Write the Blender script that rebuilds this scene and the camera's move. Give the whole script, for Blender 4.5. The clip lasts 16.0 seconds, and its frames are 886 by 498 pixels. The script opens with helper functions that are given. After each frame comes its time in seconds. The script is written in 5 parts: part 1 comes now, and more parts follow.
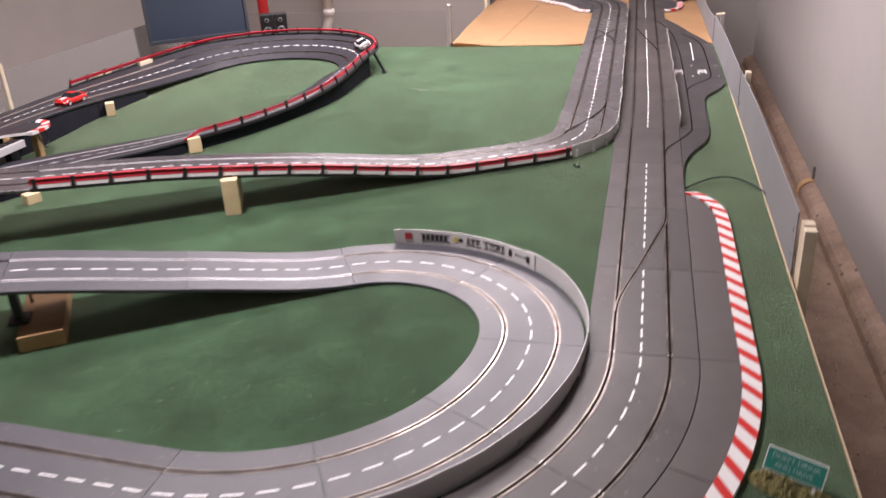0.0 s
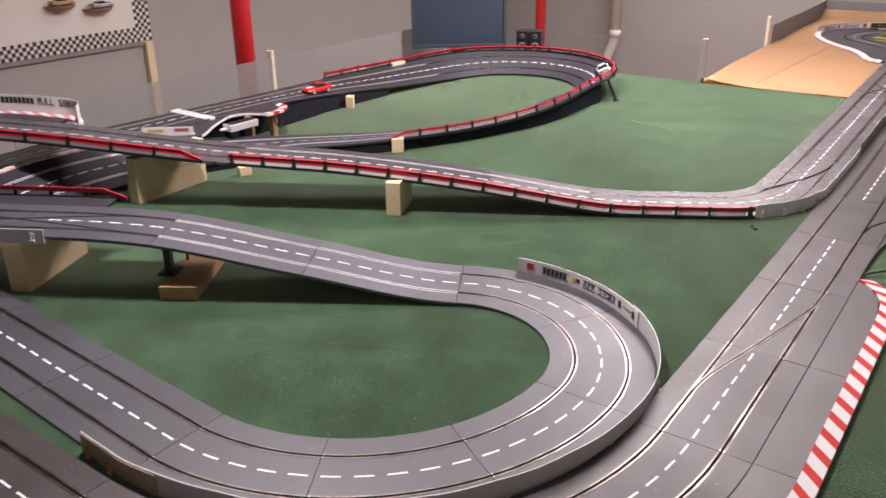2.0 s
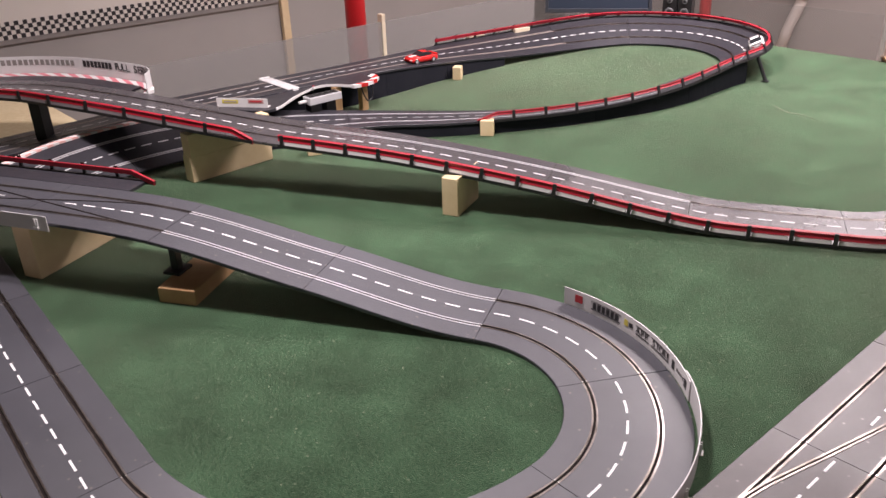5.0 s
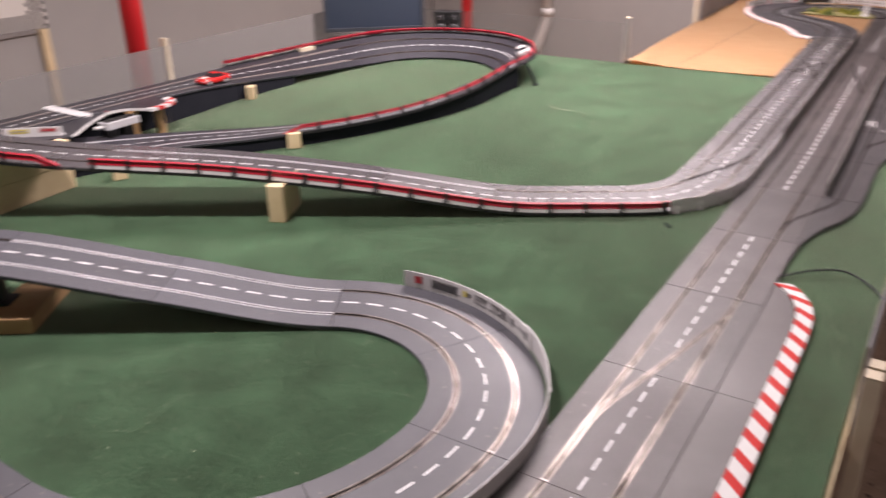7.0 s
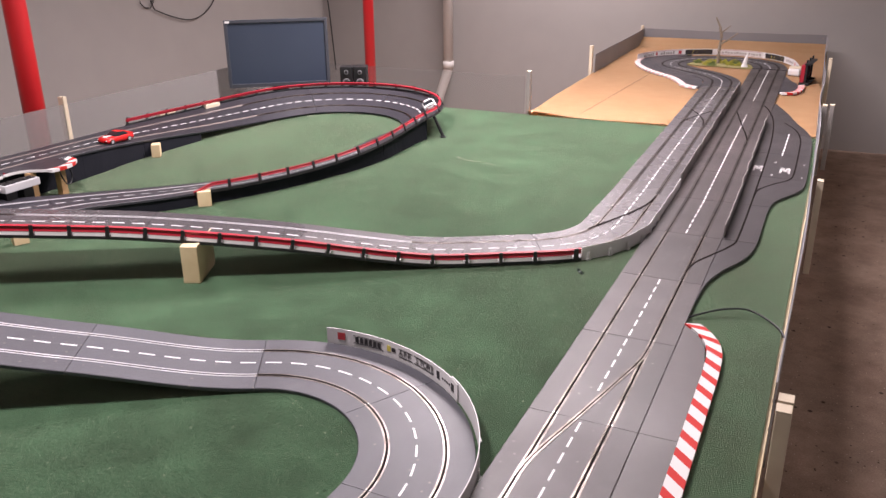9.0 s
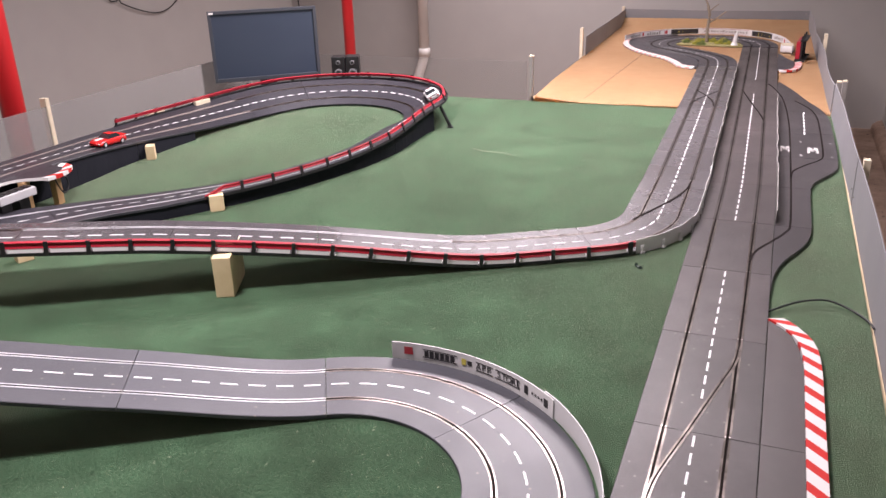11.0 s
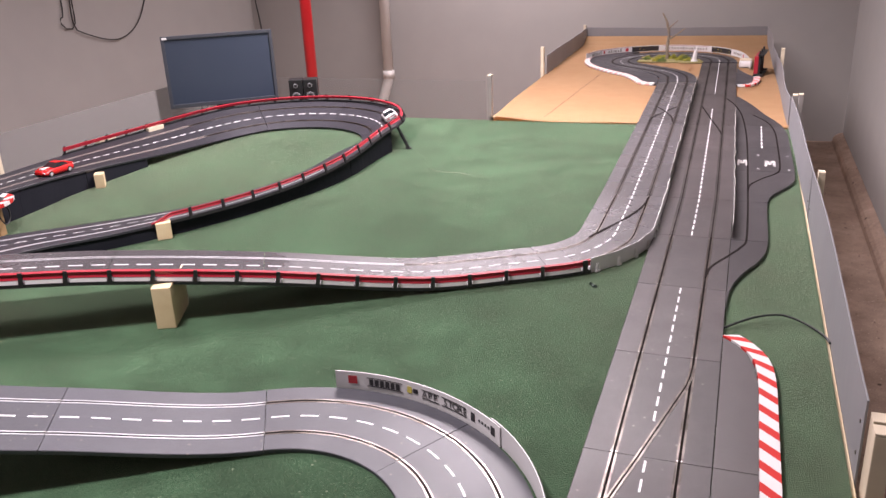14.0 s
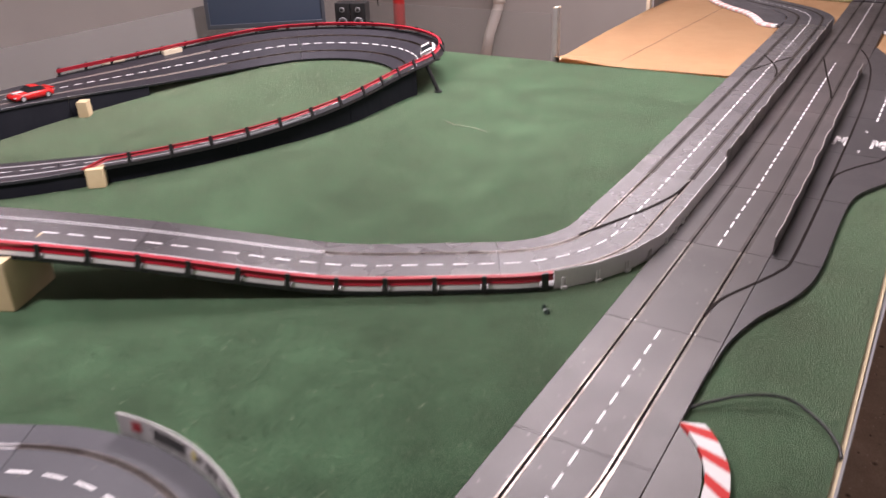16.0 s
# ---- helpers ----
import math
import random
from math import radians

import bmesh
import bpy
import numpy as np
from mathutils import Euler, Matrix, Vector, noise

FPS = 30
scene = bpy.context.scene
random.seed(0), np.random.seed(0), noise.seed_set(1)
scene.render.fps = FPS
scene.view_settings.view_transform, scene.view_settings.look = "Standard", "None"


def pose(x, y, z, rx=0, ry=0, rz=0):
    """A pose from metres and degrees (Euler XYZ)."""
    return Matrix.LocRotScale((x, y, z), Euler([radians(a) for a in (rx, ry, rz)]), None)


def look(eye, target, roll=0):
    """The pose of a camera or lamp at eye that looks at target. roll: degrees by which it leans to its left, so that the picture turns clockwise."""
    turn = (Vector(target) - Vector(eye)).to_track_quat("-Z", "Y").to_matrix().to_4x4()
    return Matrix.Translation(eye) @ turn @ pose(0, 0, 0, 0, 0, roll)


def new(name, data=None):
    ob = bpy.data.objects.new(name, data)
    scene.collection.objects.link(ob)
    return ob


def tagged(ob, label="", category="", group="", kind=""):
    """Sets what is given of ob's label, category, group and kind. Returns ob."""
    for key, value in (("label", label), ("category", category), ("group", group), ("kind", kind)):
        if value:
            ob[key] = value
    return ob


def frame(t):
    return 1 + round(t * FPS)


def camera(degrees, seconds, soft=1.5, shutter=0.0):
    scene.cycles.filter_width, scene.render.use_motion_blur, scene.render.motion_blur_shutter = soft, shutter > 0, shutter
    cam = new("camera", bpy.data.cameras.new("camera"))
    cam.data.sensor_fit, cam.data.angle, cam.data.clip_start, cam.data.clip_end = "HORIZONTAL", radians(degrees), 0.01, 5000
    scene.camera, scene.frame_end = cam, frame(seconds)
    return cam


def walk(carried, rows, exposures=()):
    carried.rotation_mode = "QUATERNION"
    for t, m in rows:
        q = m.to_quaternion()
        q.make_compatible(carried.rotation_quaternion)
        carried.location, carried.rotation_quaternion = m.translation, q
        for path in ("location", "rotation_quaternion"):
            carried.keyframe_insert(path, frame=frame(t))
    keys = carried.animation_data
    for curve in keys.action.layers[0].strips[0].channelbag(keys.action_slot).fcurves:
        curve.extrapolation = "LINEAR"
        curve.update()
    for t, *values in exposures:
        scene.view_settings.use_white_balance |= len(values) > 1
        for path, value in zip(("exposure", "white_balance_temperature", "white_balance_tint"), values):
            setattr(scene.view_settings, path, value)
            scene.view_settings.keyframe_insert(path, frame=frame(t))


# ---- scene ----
cam = camera(56.6, 16.0, shutter=0.5)
PATH = [
    (0, (-0.018, -1.624, 0.805), (-0.474, 0.135, -0.032), -3.3),
    (0.5, (0.091, -1.46, 0.802), (-0.45, 0.293, 0.006), -1.8),
    (1, (0.232, -1.435, 0.807), (-0.573, 0.224, 0.033), -2.1),
    (1.5, (0.311, -1.467, 0.826), (-0.622, 0.119, 0.042), -0.2),
    (2, (0.324, -1.467, 0.822), (-0.755, 0.023, 0.038), -0.8),
    (2.5, (0.33, -1.414, 0.806), (-0.775, 0.048, 0.006), -0.7),
    (3, (0.286, -1.261, 0.808), (-0.79, 0.211, -0.015), -0.1),
    (3.5, (0.286, -1.129, 0.801), (-0.855, 0.279, -0.044), -0.9),
    (4, (0.372, -1.009, 0.815), (-0.994, 0.17, -0.047), -2.8),
    (4.2, (0.388, -0.997, 0.815), (-1.002, 0.151, -0.05), -2.2),
    (6.3, (0.23, -1.133, 0.804), (-1.02, 0.177, -0.044), -2.7),
    (6.5, (0.257, -1.156, 0.807), (-0.963, 0.19, -0.029), -2.8),
    (7, (0.333, -1.201, 0.8), (-0.643, 0.335, -0.029), -1.2),
    (7.5, (0.302, -1.233, 0.804), (-0.399, 0.442, -0.036), -2.3),
    (8, (0.295, -1.241, 0.826), (-0.375, 0.468, 0.03), -1.7),
    (8.5, (0.296, -1.224, 0.825), (-0.443, 0.469, 0.059), -1.3),
    (9, (0.313, -1.226, 0.819), (-0.485, 0.459, 0.094), -0.6),
    (11.3, (0.041, -1.182, 0.8), (-0.647, 0.538, 0.044), -2.1),
    (11.5, (0.049, -1.18, 0.799), (-0.634, 0.542, 0.044), -2.2),
    (12, (0.089, -1.184, 0.813), (-0.598, 0.546, 0.081), -1.4),
    (12.5, (0.125, -1.177, 0.808), (-0.602, 0.543, 0.091), -1.2),
    (13, (0.13, -1.163, 0.8), (-0.616, 0.549, 0.083), -1.5),
    (13.5, (0.091, -1.144, 0.793), (-0.61, 0.587, 0.078), -2.4),
    (14, (0.094, -1.121, 0.784), (-0.558, 0.632, 0.076), -2.6),
    (14.5, (0.226, -1.098, 0.761), (-0.442, 0.65, 0.054), -2.1),
    (15, (0.357, -1.034, 0.742), (-0.518, 0.59, -0.03), -2.2),
    (15.5, (0.321, -0.768, 0.721), (-0.607, 0.797, -0.109), -2.0),
    (16, (0.312, -0.48, 0.718), (-0.644, 1.053, -0.141), -2.1),
]
walk(cam, [(t, look(eye, target, roll)) for t, eye, target, roll in PATH],
     [(0, -0.02, 6700, 9.5), (2.0, -0.02, 6750, 9), (3.0, -0.05, 6800, 9), (4.0, -0.03, 6750, 9.5), (7.0, -0.04, 6850, 10.5), (8.0, 0.0, 6700, 10.5), (9.0, 0.08, 6650, 10.5), (11.5, 0.12, 6550, 11), (13.5, 0.13, 6550, 11.5), (14.5, 0.07, 6550, 11.5), (15.0, 0.03, 6550, 11.5), (15.5, -0.15, 6600, 11.5), (16.0, -0.17, 6650, 11.5)])

# ---- world and light ----
world = bpy.data.worlds.new("room_air")
scene.world = world
world.use_nodes = True
world.node_tree.nodes["Background"].inputs[0].default_value = (0.9, 0.92, 1.0, 1)
world.node_tree.nodes["Background"].inputs[1].default_value = 0.006
scene.view_settings.exposure = 0.0


def overhead_light(x, y, sx, sy, power, spread=150):
    data = bpy.data.lights.new("overhead_light", "AREA")
    data.shape, data.size, data.size_y, data.energy = "RECTANGLE", sx, sy, power
    data.color = (1.0, 0.882, 0.950)
    data.spread = radians(spread)
    ob = new("overhead_light", data)
    ob.matrix_world = pose(x, y, 1.86)
    return ob


overhead_light(-1.18, -0.15, 0.36, 0.24, 56)
overhead_light(-0.90, 2.15, 1.60, 0.22, 120)
overhead_light(-1.62, 4.75, 1.50, 0.25, 57, 172)
# Weak unseen fill behind the viewpoint, added to lift the right side.
overhead_light(0.50, -2.4, 0.30, 0.70, 3.5)
# Unseen fill added to brighten the west wall and its poster.
overhead_light(-3.1, 1.7, 0.90, 0.22, 8, 170)


# ---- materials ----
def material(name, base, rough=0.5, metal=0.0, second=None, scale=30.0, amount=0.5, bump=0.0, bump_scale=200.0, spec=0.5, random_tone=0.0, coarse=3.0, sheen=0.0):
    """Principled surface: base mixed with second by two scales of noise, with fine relief."""
    m = bpy.data.materials.new(name)
    m.use_nodes = True
    nt = m.node_tree
    p = nt.nodes["Principled BSDF"]
    p.inputs["Roughness"].default_value, p.inputs["Metallic"].default_value = rough, metal
    p.inputs["Specular IOR Level"].default_value = spec
    p.inputs["Sheen Weight"].default_value, p.inputs["Sheen Roughness"].default_value = sheen, 0.28
    p.inputs["Sheen Tint"].default_value = (0.82, 0.90, 0.62, 1)
    co = nt.nodes.new("ShaderNodeTexCoord")
    second = second or [c * 0.8 for c in base]
    n1, n2 = nt.nodes.new("ShaderNodeTexNoise"), nt.nodes.new("ShaderNodeTexNoise")
    for n, sc in ((n1, scale), (n2, coarse)):
        n.inputs["Scale"].default_value, n.inputs["Detail"].default_value = sc, 5
        nt.links.new(co.outputs["Object"], n.inputs["Vector"])
    add = nt.nodes.new("ShaderNodeMath")
    add.operation = "ADD"
    nt.links.new(n1.outputs["Fac"], add.inputs[0])
    nt.links.new(n2.outputs["Fac"], add.inputs[1])
    rng = nt.nodes.new("ShaderNodeMapRange")
    rng.inputs[1].default_value, rng.inputs[2].default_value = 0.75, 1.25
    rng.inputs[3].default_value, rng.inputs[4].default_value = 0.5 - amount / 2, 0.5 + amount / 2
    nt.links.new(add.outputs[0], rng.inputs[0])
    mix = nt.nodes.new("ShaderNodeMix")
    mix.data_type = "RGBA"
    mix.inputs[6].default_value, mix.inputs[7].default_value = (*base, 1), (*second, 1)
    nt.links.new(rng.outputs[0], mix.inputs[0])
    out = mix.outputs[2]
    if random_tone:
        info = nt.nodes.new("ShaderNodeObjectInfo")
        r2 = nt.nodes.new("ShaderNodeMapRange")
        r2.inputs[3].default_value, r2.inputs[4].default_value = 1 - random_tone, 1 + random_tone
        nt.links.new(info.outputs["Random"], r2.inputs[0])
        hsv = nt.nodes.new("ShaderNodeHueSaturation")
        nt.links.new(r2.outputs[0], hsv.inputs["Value"])
        nt.links.new(out, hsv.inputs["Color"])
        out = hsv.outputs[0]
    nt.links.new(out, p.inputs["Base Color"])
    r3 = nt.nodes.new("ShaderNodeMapRange")
    r3.inputs[1].default_value, r3.inputs[2].default_value = 0.3, 0.7
    r3.inputs[3].default_value, r3.inputs[4].default_value = max(0.02, rough - 0.07), min(1, rough + 0.07)
    nt.links.new(n2.outputs["Fac"], r3.inputs[0])
    nt.links.new(r3.outputs[0], p.inputs["Roughness"])
    if bump:
        n3 = nt.nodes.new("ShaderNodeTexNoise")
        n3.inputs["Scale"].default_value, n3.inputs["Detail"].default_value = bump_scale, 4
        nt.links.new(co.outputs["Object"], n3.inputs["Vector"])
        b = nt.nodes.new("ShaderNodeBump")
        b.inputs["Strength"].default_value, b.inputs["Distance"].default_value = bump, 0.004
        nt.links.new(n3.outputs["Fac"], b.inputs["Height"])
        nt.links.new(b.outputs[0], p.inputs["Normal"])
    return m


ASPHALT = material("track_plastic", (0.055, 0.056, 0.066), 0.46, spec=0.7, second=(0.041, 0.042, 0.051), scale=60, coarse=5, bump=0.12, bump_scale=900, random_tone=0.10)
ASPHALT_DARK = material("track_plastic_dark", (0.034, 0.033, 0.040), 0.38, second=(0.023, 0.022, 0.028), scale=60, coarse=5, bump=0.12, bump_scale=900, random_tone=0.10)
ASPHALT_WARM = material("track_plastic_warm", (0.054, 0.0455, 0.0455), 0.42, spec=0.5, second=(0.038, 0.032, 0.032), scale=45, coarse=4, bump=0.12, bump_scale=900, random_tone=0.19)
ASPHALT_MID = material("track_plastic_worn", (0.068, 0.064, 0.069), 0.27, spec=0.95, second=(0.050, 0.046, 0.050), scale=50, coarse=5, bump=0.12, bump_scale=900, random_tone=0.19)
# One rail steel in fixed tones: dark where unlit, pale where it glints.
UNLIT_STEEL = material("unlit_rail_steel", (0.060, 0.050, 0.045), 0.55, 0.5, second=(0.025, 0.021, 0.020), scale=20, coarse=5, amount=1.2)
MID_STEEL = material("mid_rail_steel", (0.42, 0.37, 0.34), 0.42, 0.4, second=(0.28, 0.24, 0.22), scale=20)
GLINT_STEEL = material("glint_rail_steel", (0.80, 0.80, 0.82), 0.34, 0.45, second=(0.58, 0.58, 0.60), scale=14)
BRIGHT_STEEL = material("bright_steel", (0.70, 0.68, 0.66), 0.40, 0.9, second=(0.5, 0.48, 0.46))
# Black that gives every slot the shade of a deep groove.
SLOT_BLACK = material("slot_black", (0.018, 0.014, 0.013), 0.9, spec=0.05)
STEEL = material("rail_steel", (0.35, 0.31, 0.285), 0.33, 1.0, second=(0.12, 0.10, 0.085), scale=30, coarse=6, amount=1.2)
WORN_PAINT = material("worn_line_paint", (0.62, 0.61, 0.60), 0.6, second=(0.20, 0.19, 0.19), scale=120, coarse=40, amount=1.1)
BROWN_STEEL = material("browned_rail_steel", (0.21, 0.184, 0.166), 0.34, 1.0, second=(0.06, 0.051, 0.045), scale=30, coarse=6, amount=1.2)
WHITE_LINE = material("line_paint", (0.78, 0.78, 0.78), 0.5, second=(0.66, 0.66, 0.67), scale=90)
TURF = material("green_carpet", (0.0195, 0.054, 0.027), 0.95, second=(0.054, 0.104, 0.056), scale=300, coarse=170, amount=1.5, bump=1.0, bump_scale=420, spec=0.1, sheen=0.72)


def weather(m, wide, flecks, fleck_colour):
    """Adds broad uneven fading and small bright flecks to a material's base colour."""
    nt = m.node_tree
    p = nt.nodes["Principled BSDF"]
    source = p.inputs["Base Color"].links[0].from_socket
    co = nt.nodes.new("ShaderNodeTexCoord")
    last = source
    for sc, strength in ((2.3, wide), (9.0, wide * 0.8), (30.0, wide * 0.45)):
        n = nt.nodes.new("ShaderNodeTexNoise")
        n.inputs["Scale"].default_value, n.inputs["Detail"].default_value = sc, 6
        nt.links.new(co.outputs["Object"], n.inputs["Vector"])
        r = nt.nodes.new("ShaderNodeMapRange")
        r.inputs[1].default_value, r.inputs[2].default_value = 0.3, 0.7
        r.inputs[3].default_value, r.inputs[4].default_value = 1 - strength, 1 + strength
        nt.links.new(n.outputs["Fac"], r.inputs[0])
        h = nt.nodes.new("ShaderNodeHueSaturation")
        nt.links.new(r.outputs[0], h.inputs["Value"])
        nt.links.new(last, h.inputs["Color"])
        last = h.outputs[0]
    if flecks:
        v = nt.nodes.new("ShaderNodeTexVoronoi")
        v.inputs["Scale"].default_value = flecks
        nt.links.new(co.outputs["Object"], v.inputs["Vector"])
        near = nt.nodes.new("ShaderNodeMapRange")
        near.inputs[1].default_value, near.inputs[2].default_value = 0.10, 0.22
        near.inputs[3].default_value, near.inputs[4].default_value = 1, 0
        nt.links.new(v.outputs["Distance"], near.inputs[0])
        pick = nt.nodes.new("ShaderNodeSeparateColor")
        nt.links.new(v.outputs["Color"], pick.inputs[0])
        few = nt.nodes.new("ShaderNodeMath")
        few.operation, few.inputs[1].default_value = "GREATER_THAN", 0.86
        nt.links.new(pick.outputs[0], few.inputs[0])
        both = nt.nodes.new("ShaderNodeMath")
        both.operation = "MULTIPLY"
        nt.links.new(near.outputs[0], both.inputs[0])
        nt.links.new(few.outputs[0], both.inputs[1])
        mix = nt.nodes.new("ShaderNodeMix")
        mix.data_type = "RGBA"
        mix.inputs[7].default_value = (*fleck_colour, 1)
        nt.links.new(both.outputs[0], mix.inputs[0])
        nt.links.new(last, mix.inputs[6])
        last = mix.outputs[2]
    nt.links.new(last, p.inputs["Base Color"])


weather(TURF, 0.21, 75, (0.17, 0.22, 0.14))
weather(TURF, 0.06, 48, (0.014, 0.036, 0.018))
for m, fade in ((ASPHALT, 0.08), (ASPHALT_WARM, 0.17), (ASPHALT_MID, 0.10)):
    weather(m, fade, 70, (0.12, 0.11, 0.10))
KRAFT = material("kraft_paper", (0.55, 0.356, 0.197), 0.75, second=(0.485, 0.303, 0.16), scale=14, coarse=2, bump=0.15, bump_scale=40, spec=0.2)
WALL = material("wall_paint", (0.39, 0.373, 0.354), 0.8, second=(0.355, 0.340, 0.323), scale=6, coarse=0.8, bump=0.08, bump_scale=120, spec=0.2)
CEILING = material("ceiling_paint", (0.48, 0.47, 0.46), 0.9)
FLOOR = material("floor_carpet", (0.27, 0.19, 0.147), 0.95, second=(0.38, 0.283, 0.225), scale=160, coarse=3, amount=0.9, bump=0.5, bump_scale=300, spec=0.1)
weather(FLOOR, 0.05, 22, (0.07, 0.05, 0.04))
weather(FLOOR, 0.10, 50, (0.06, 0.04, 0.03))
weather(FLOOR, 0.03, 85, (0.62, 0.50, 0.42))
RED = material("red_plastic", (0.37, 0.009, 0.026), 0.46, second=(0.27, 0.007, 0.018), scale=20)
BLACK = material("black_plastic", (0.012, 0.012, 0.013), 0.45)
WHITE = material("white_plastic", (0.72, 0.71, 0.70), 0.45, second=(0.64, 0.63, 0.62), scale=30)
GREY_CARD = material("grey_barrier", (0.66, 0.65, 0.65), 0.5, second=(0.54, 0.535, 0.53), scale=18)
PINE = material("pine_wood", (0.74, 0.60, 0.38), 0.6, second=(0.62, 0.47, 0.27), scale=9, coarse=30, bump=0.1, bump_scale=60, random_tone=0.08)
PINE_DARK = material("raw_lumber", (0.50, 0.32, 0.16), 0.7, second=(0.38, 0.22, 0.10), scale=9, coarse=30, bump=0.15, bump_scale=60)
PANEL = material("fence_sheet", (0.235, 0.232, 0.240), 0.6, second=(0.20, 0.198, 0.206), scale=5, coarse=2)
PLY = material("plywood_edge", (0.68, 0.58, 0.38), 0.7, second=(0.50, 0.39, 0.22), scale=60)


# ---- mesh helpers ----
def part(name, bm, mat, parent=None, label="", smooth=False):
    """Links a bmesh as one mesh object under a thing or a part."""
    me = bpy.data.meshes.new(name)
    bm.normal_update()
    bm.to_mesh(me)
    bm.free()
    if smooth:
        for f in me.polygons:
            f.use_smooth = True
    me.materials.append(mat)
    ob = new(name, me)
    if parent:
        ob.parent = parent
    if label:
        tagged(ob, label)
    return ob


def thing(name, label, category, m=None, group="", kind=""):
    ob = new(name)
    ob.empty_display_size = 0.05
    if m is not None:
        ob.matrix_world = m
    return tagged(ob, label, category, group, kind)


def add_box(bm, x0, x1, y0, y1, z0, z1, m=None, bevel=0.0):
    vs = bmesh.ops.create_cube(bm, size=1)["verts"]
    for v in vs:
        v.co = Vector(((x0, x1)[v.co.x > 0], (y0, y1)[v.co.y > 0], (z0, z1)[v.co.z > 0]))
    if bevel:
        es = list({e for v in vs for e in v.link_edges})
        r = bmesh.ops.bevel(bm, geom=es, offset=bevel, segments=2, affect="EDGES", profile=0.6)
        vs = list({v for f in r["faces"] for v in f.verts} | {v for v in vs if v.is_valid})
    if m is not None:
        bmesh.ops.transform(bm, matrix=m, verts=vs)
    return vs


def box(*a, **k):
    bm = bmesh.new()
    add_box(bm, *a, **k)
    return bm


def add_tube(bm, a, b, r, r2=None, seg=12):
    a, b = Vector(a), Vector(b)
    m = Matrix.Translation((a + b) / 2) @ (b - a).to_track_quat("Z", "Y").to_matrix().to_4x4()
    return bmesh.ops.create_cone(bm, cap_ends=True, segments=seg, radius1=r, radius2=r if r2 is None else r2, depth=(b - a).length, matrix=m)["verts"]


def add_path_tube(bm, pts, r, seg=8):
    rings = []
    pts = [Vector(p) for p in pts]
    for i, p in enumerate(pts):
        d = (pts[min(i + 1, len(pts) - 1)] - pts[max(i - 1, 0)]).normalized()
        q = d.to_track_quat("Z", "Y").to_matrix()
        rings.append([bm.verts.new(p + q @ Vector((r * math.cos(2 * math.pi * k / seg), r * math.sin(2 * math.pi * k / seg), 0))) for k in range(seg)])
    for a, b in zip(rings, rings[1:]):
        for k in range(seg):
            bm.faces.new((a[k], a[(k + 1) % seg], b[(k + 1) % seg], b[k]))
    bm.faces.new(rings[0][::-1])
    bm.faces.new(rings[-1])


def add_sweep(bm, frames, profile, closed=True, caps=True):
    """Sweeps a profile of (across, up) along stations of (place, right, up)."""
    rings = [[bm.verts.new(p + r * d + u * h) for d, h in profile] for p, r, u in frames]
    n = len(profile)
    for a, b in zip(rings, rings[1:]):
        for k in range(n if closed else n - 1):
            bm.faces.new((a[k], a[(k + 1) % n], b[(k + 1) % n], b[k]))
    if closed and caps:
        bm.faces.new(rings[0][::-1])
        bm.faces.new(rings[-1])


# ---- track lines ----
class Line:
    """A centre line, sampled finely, with its banking and arc length."""

    def __init__(self, pts, banks=None):
        self.p = [Vector(p) for p in pts]
        self.b = banks or [0.0] * len(self.p)
        self.s = [0.0]
        for a, c in zip(self.p, self.p[1:]):
            self.s.append(self.s[-1] + (c - a).length)
        self.length = self.s[-1]

    def at(self, s):
        s = min(max(s, 0), self.length)
        i = int(np.searchsorted(self.s, s, side="right")) - 1
        i = min(max(i, 0), len(self.p) - 2)
        k = (s - self.s[i]) / max(1e-9, self.s[i + 1] - self.s[i])
        p = self.p[i].lerp(self.p[i + 1], k)

        def tan(j):
            return (self.p[min(j + 1, len(self.p) - 1)] - self.p[max(j - 1, 0)]).normalized()

        t = tan(i).lerp(tan(i + 1), k).normalized()
        bank = radians(self.b[i] + (self.b[i + 1] - self.b[i]) * k)
        flat = Vector((t.y, -t.x, 0)).normalized()
        up0 = flat.cross(t).normalized()
        right = flat * math.cos(bank) - up0 * math.sin(bank)
        return p, right, right.cross(t).normalized()

    def near(self, x, y):
        """The arc length whose place in plan is nearest to (x, y)."""
        i = min(range(len(self.p)), key=lambda j: (self.p[j].x - x) ** 2 + (self.p[j].y - y) ** 2)
        return self.s[i]

    def frames(self, a, b, step=0.02):
        n = max(1, int(math.ceil((b - a) / step)))
        return [self.at(a + (b - a) * i / n) for i in range(n + 1)]


def turtle(x, y, heading, moves, heights):
    """Pieces laid end to end: ('s', metres) or ('c', radius, degrees, + to the left). heights: (arc length, z)."""
    pts, h = [(x, y)], radians(heading)
    for mv in moves:
        if mv[0] == "s":
            n = max(1, int(mv[1] / 0.015))
            for _ in range(n):
                x, y = x + math.cos(h) * mv[1] / n, y + math.sin(h) * mv[1] / n
                pts.append((x, y))
        elif mv[0] == "k":
            h += radians(mv[1])
        else:
            n = max(2, int(abs(mv[2]) / 2.5))
            d = radians(mv[2]) / n
            step = 2 * mv[1] * math.sin(abs(d) / 2)
            for _ in range(n):
                h += d / 2
                x, y = x + math.cos(h) * step, y + math.sin(h) * step
                h += d / 2
                pts.append((x, y))
    s, out = 0.0, []
    for i, p in enumerate(pts):
        if i:
            s += math.dist(p, pts[i - 1])
        out.append((*p, ease(heights, s)))
    return Line(out)


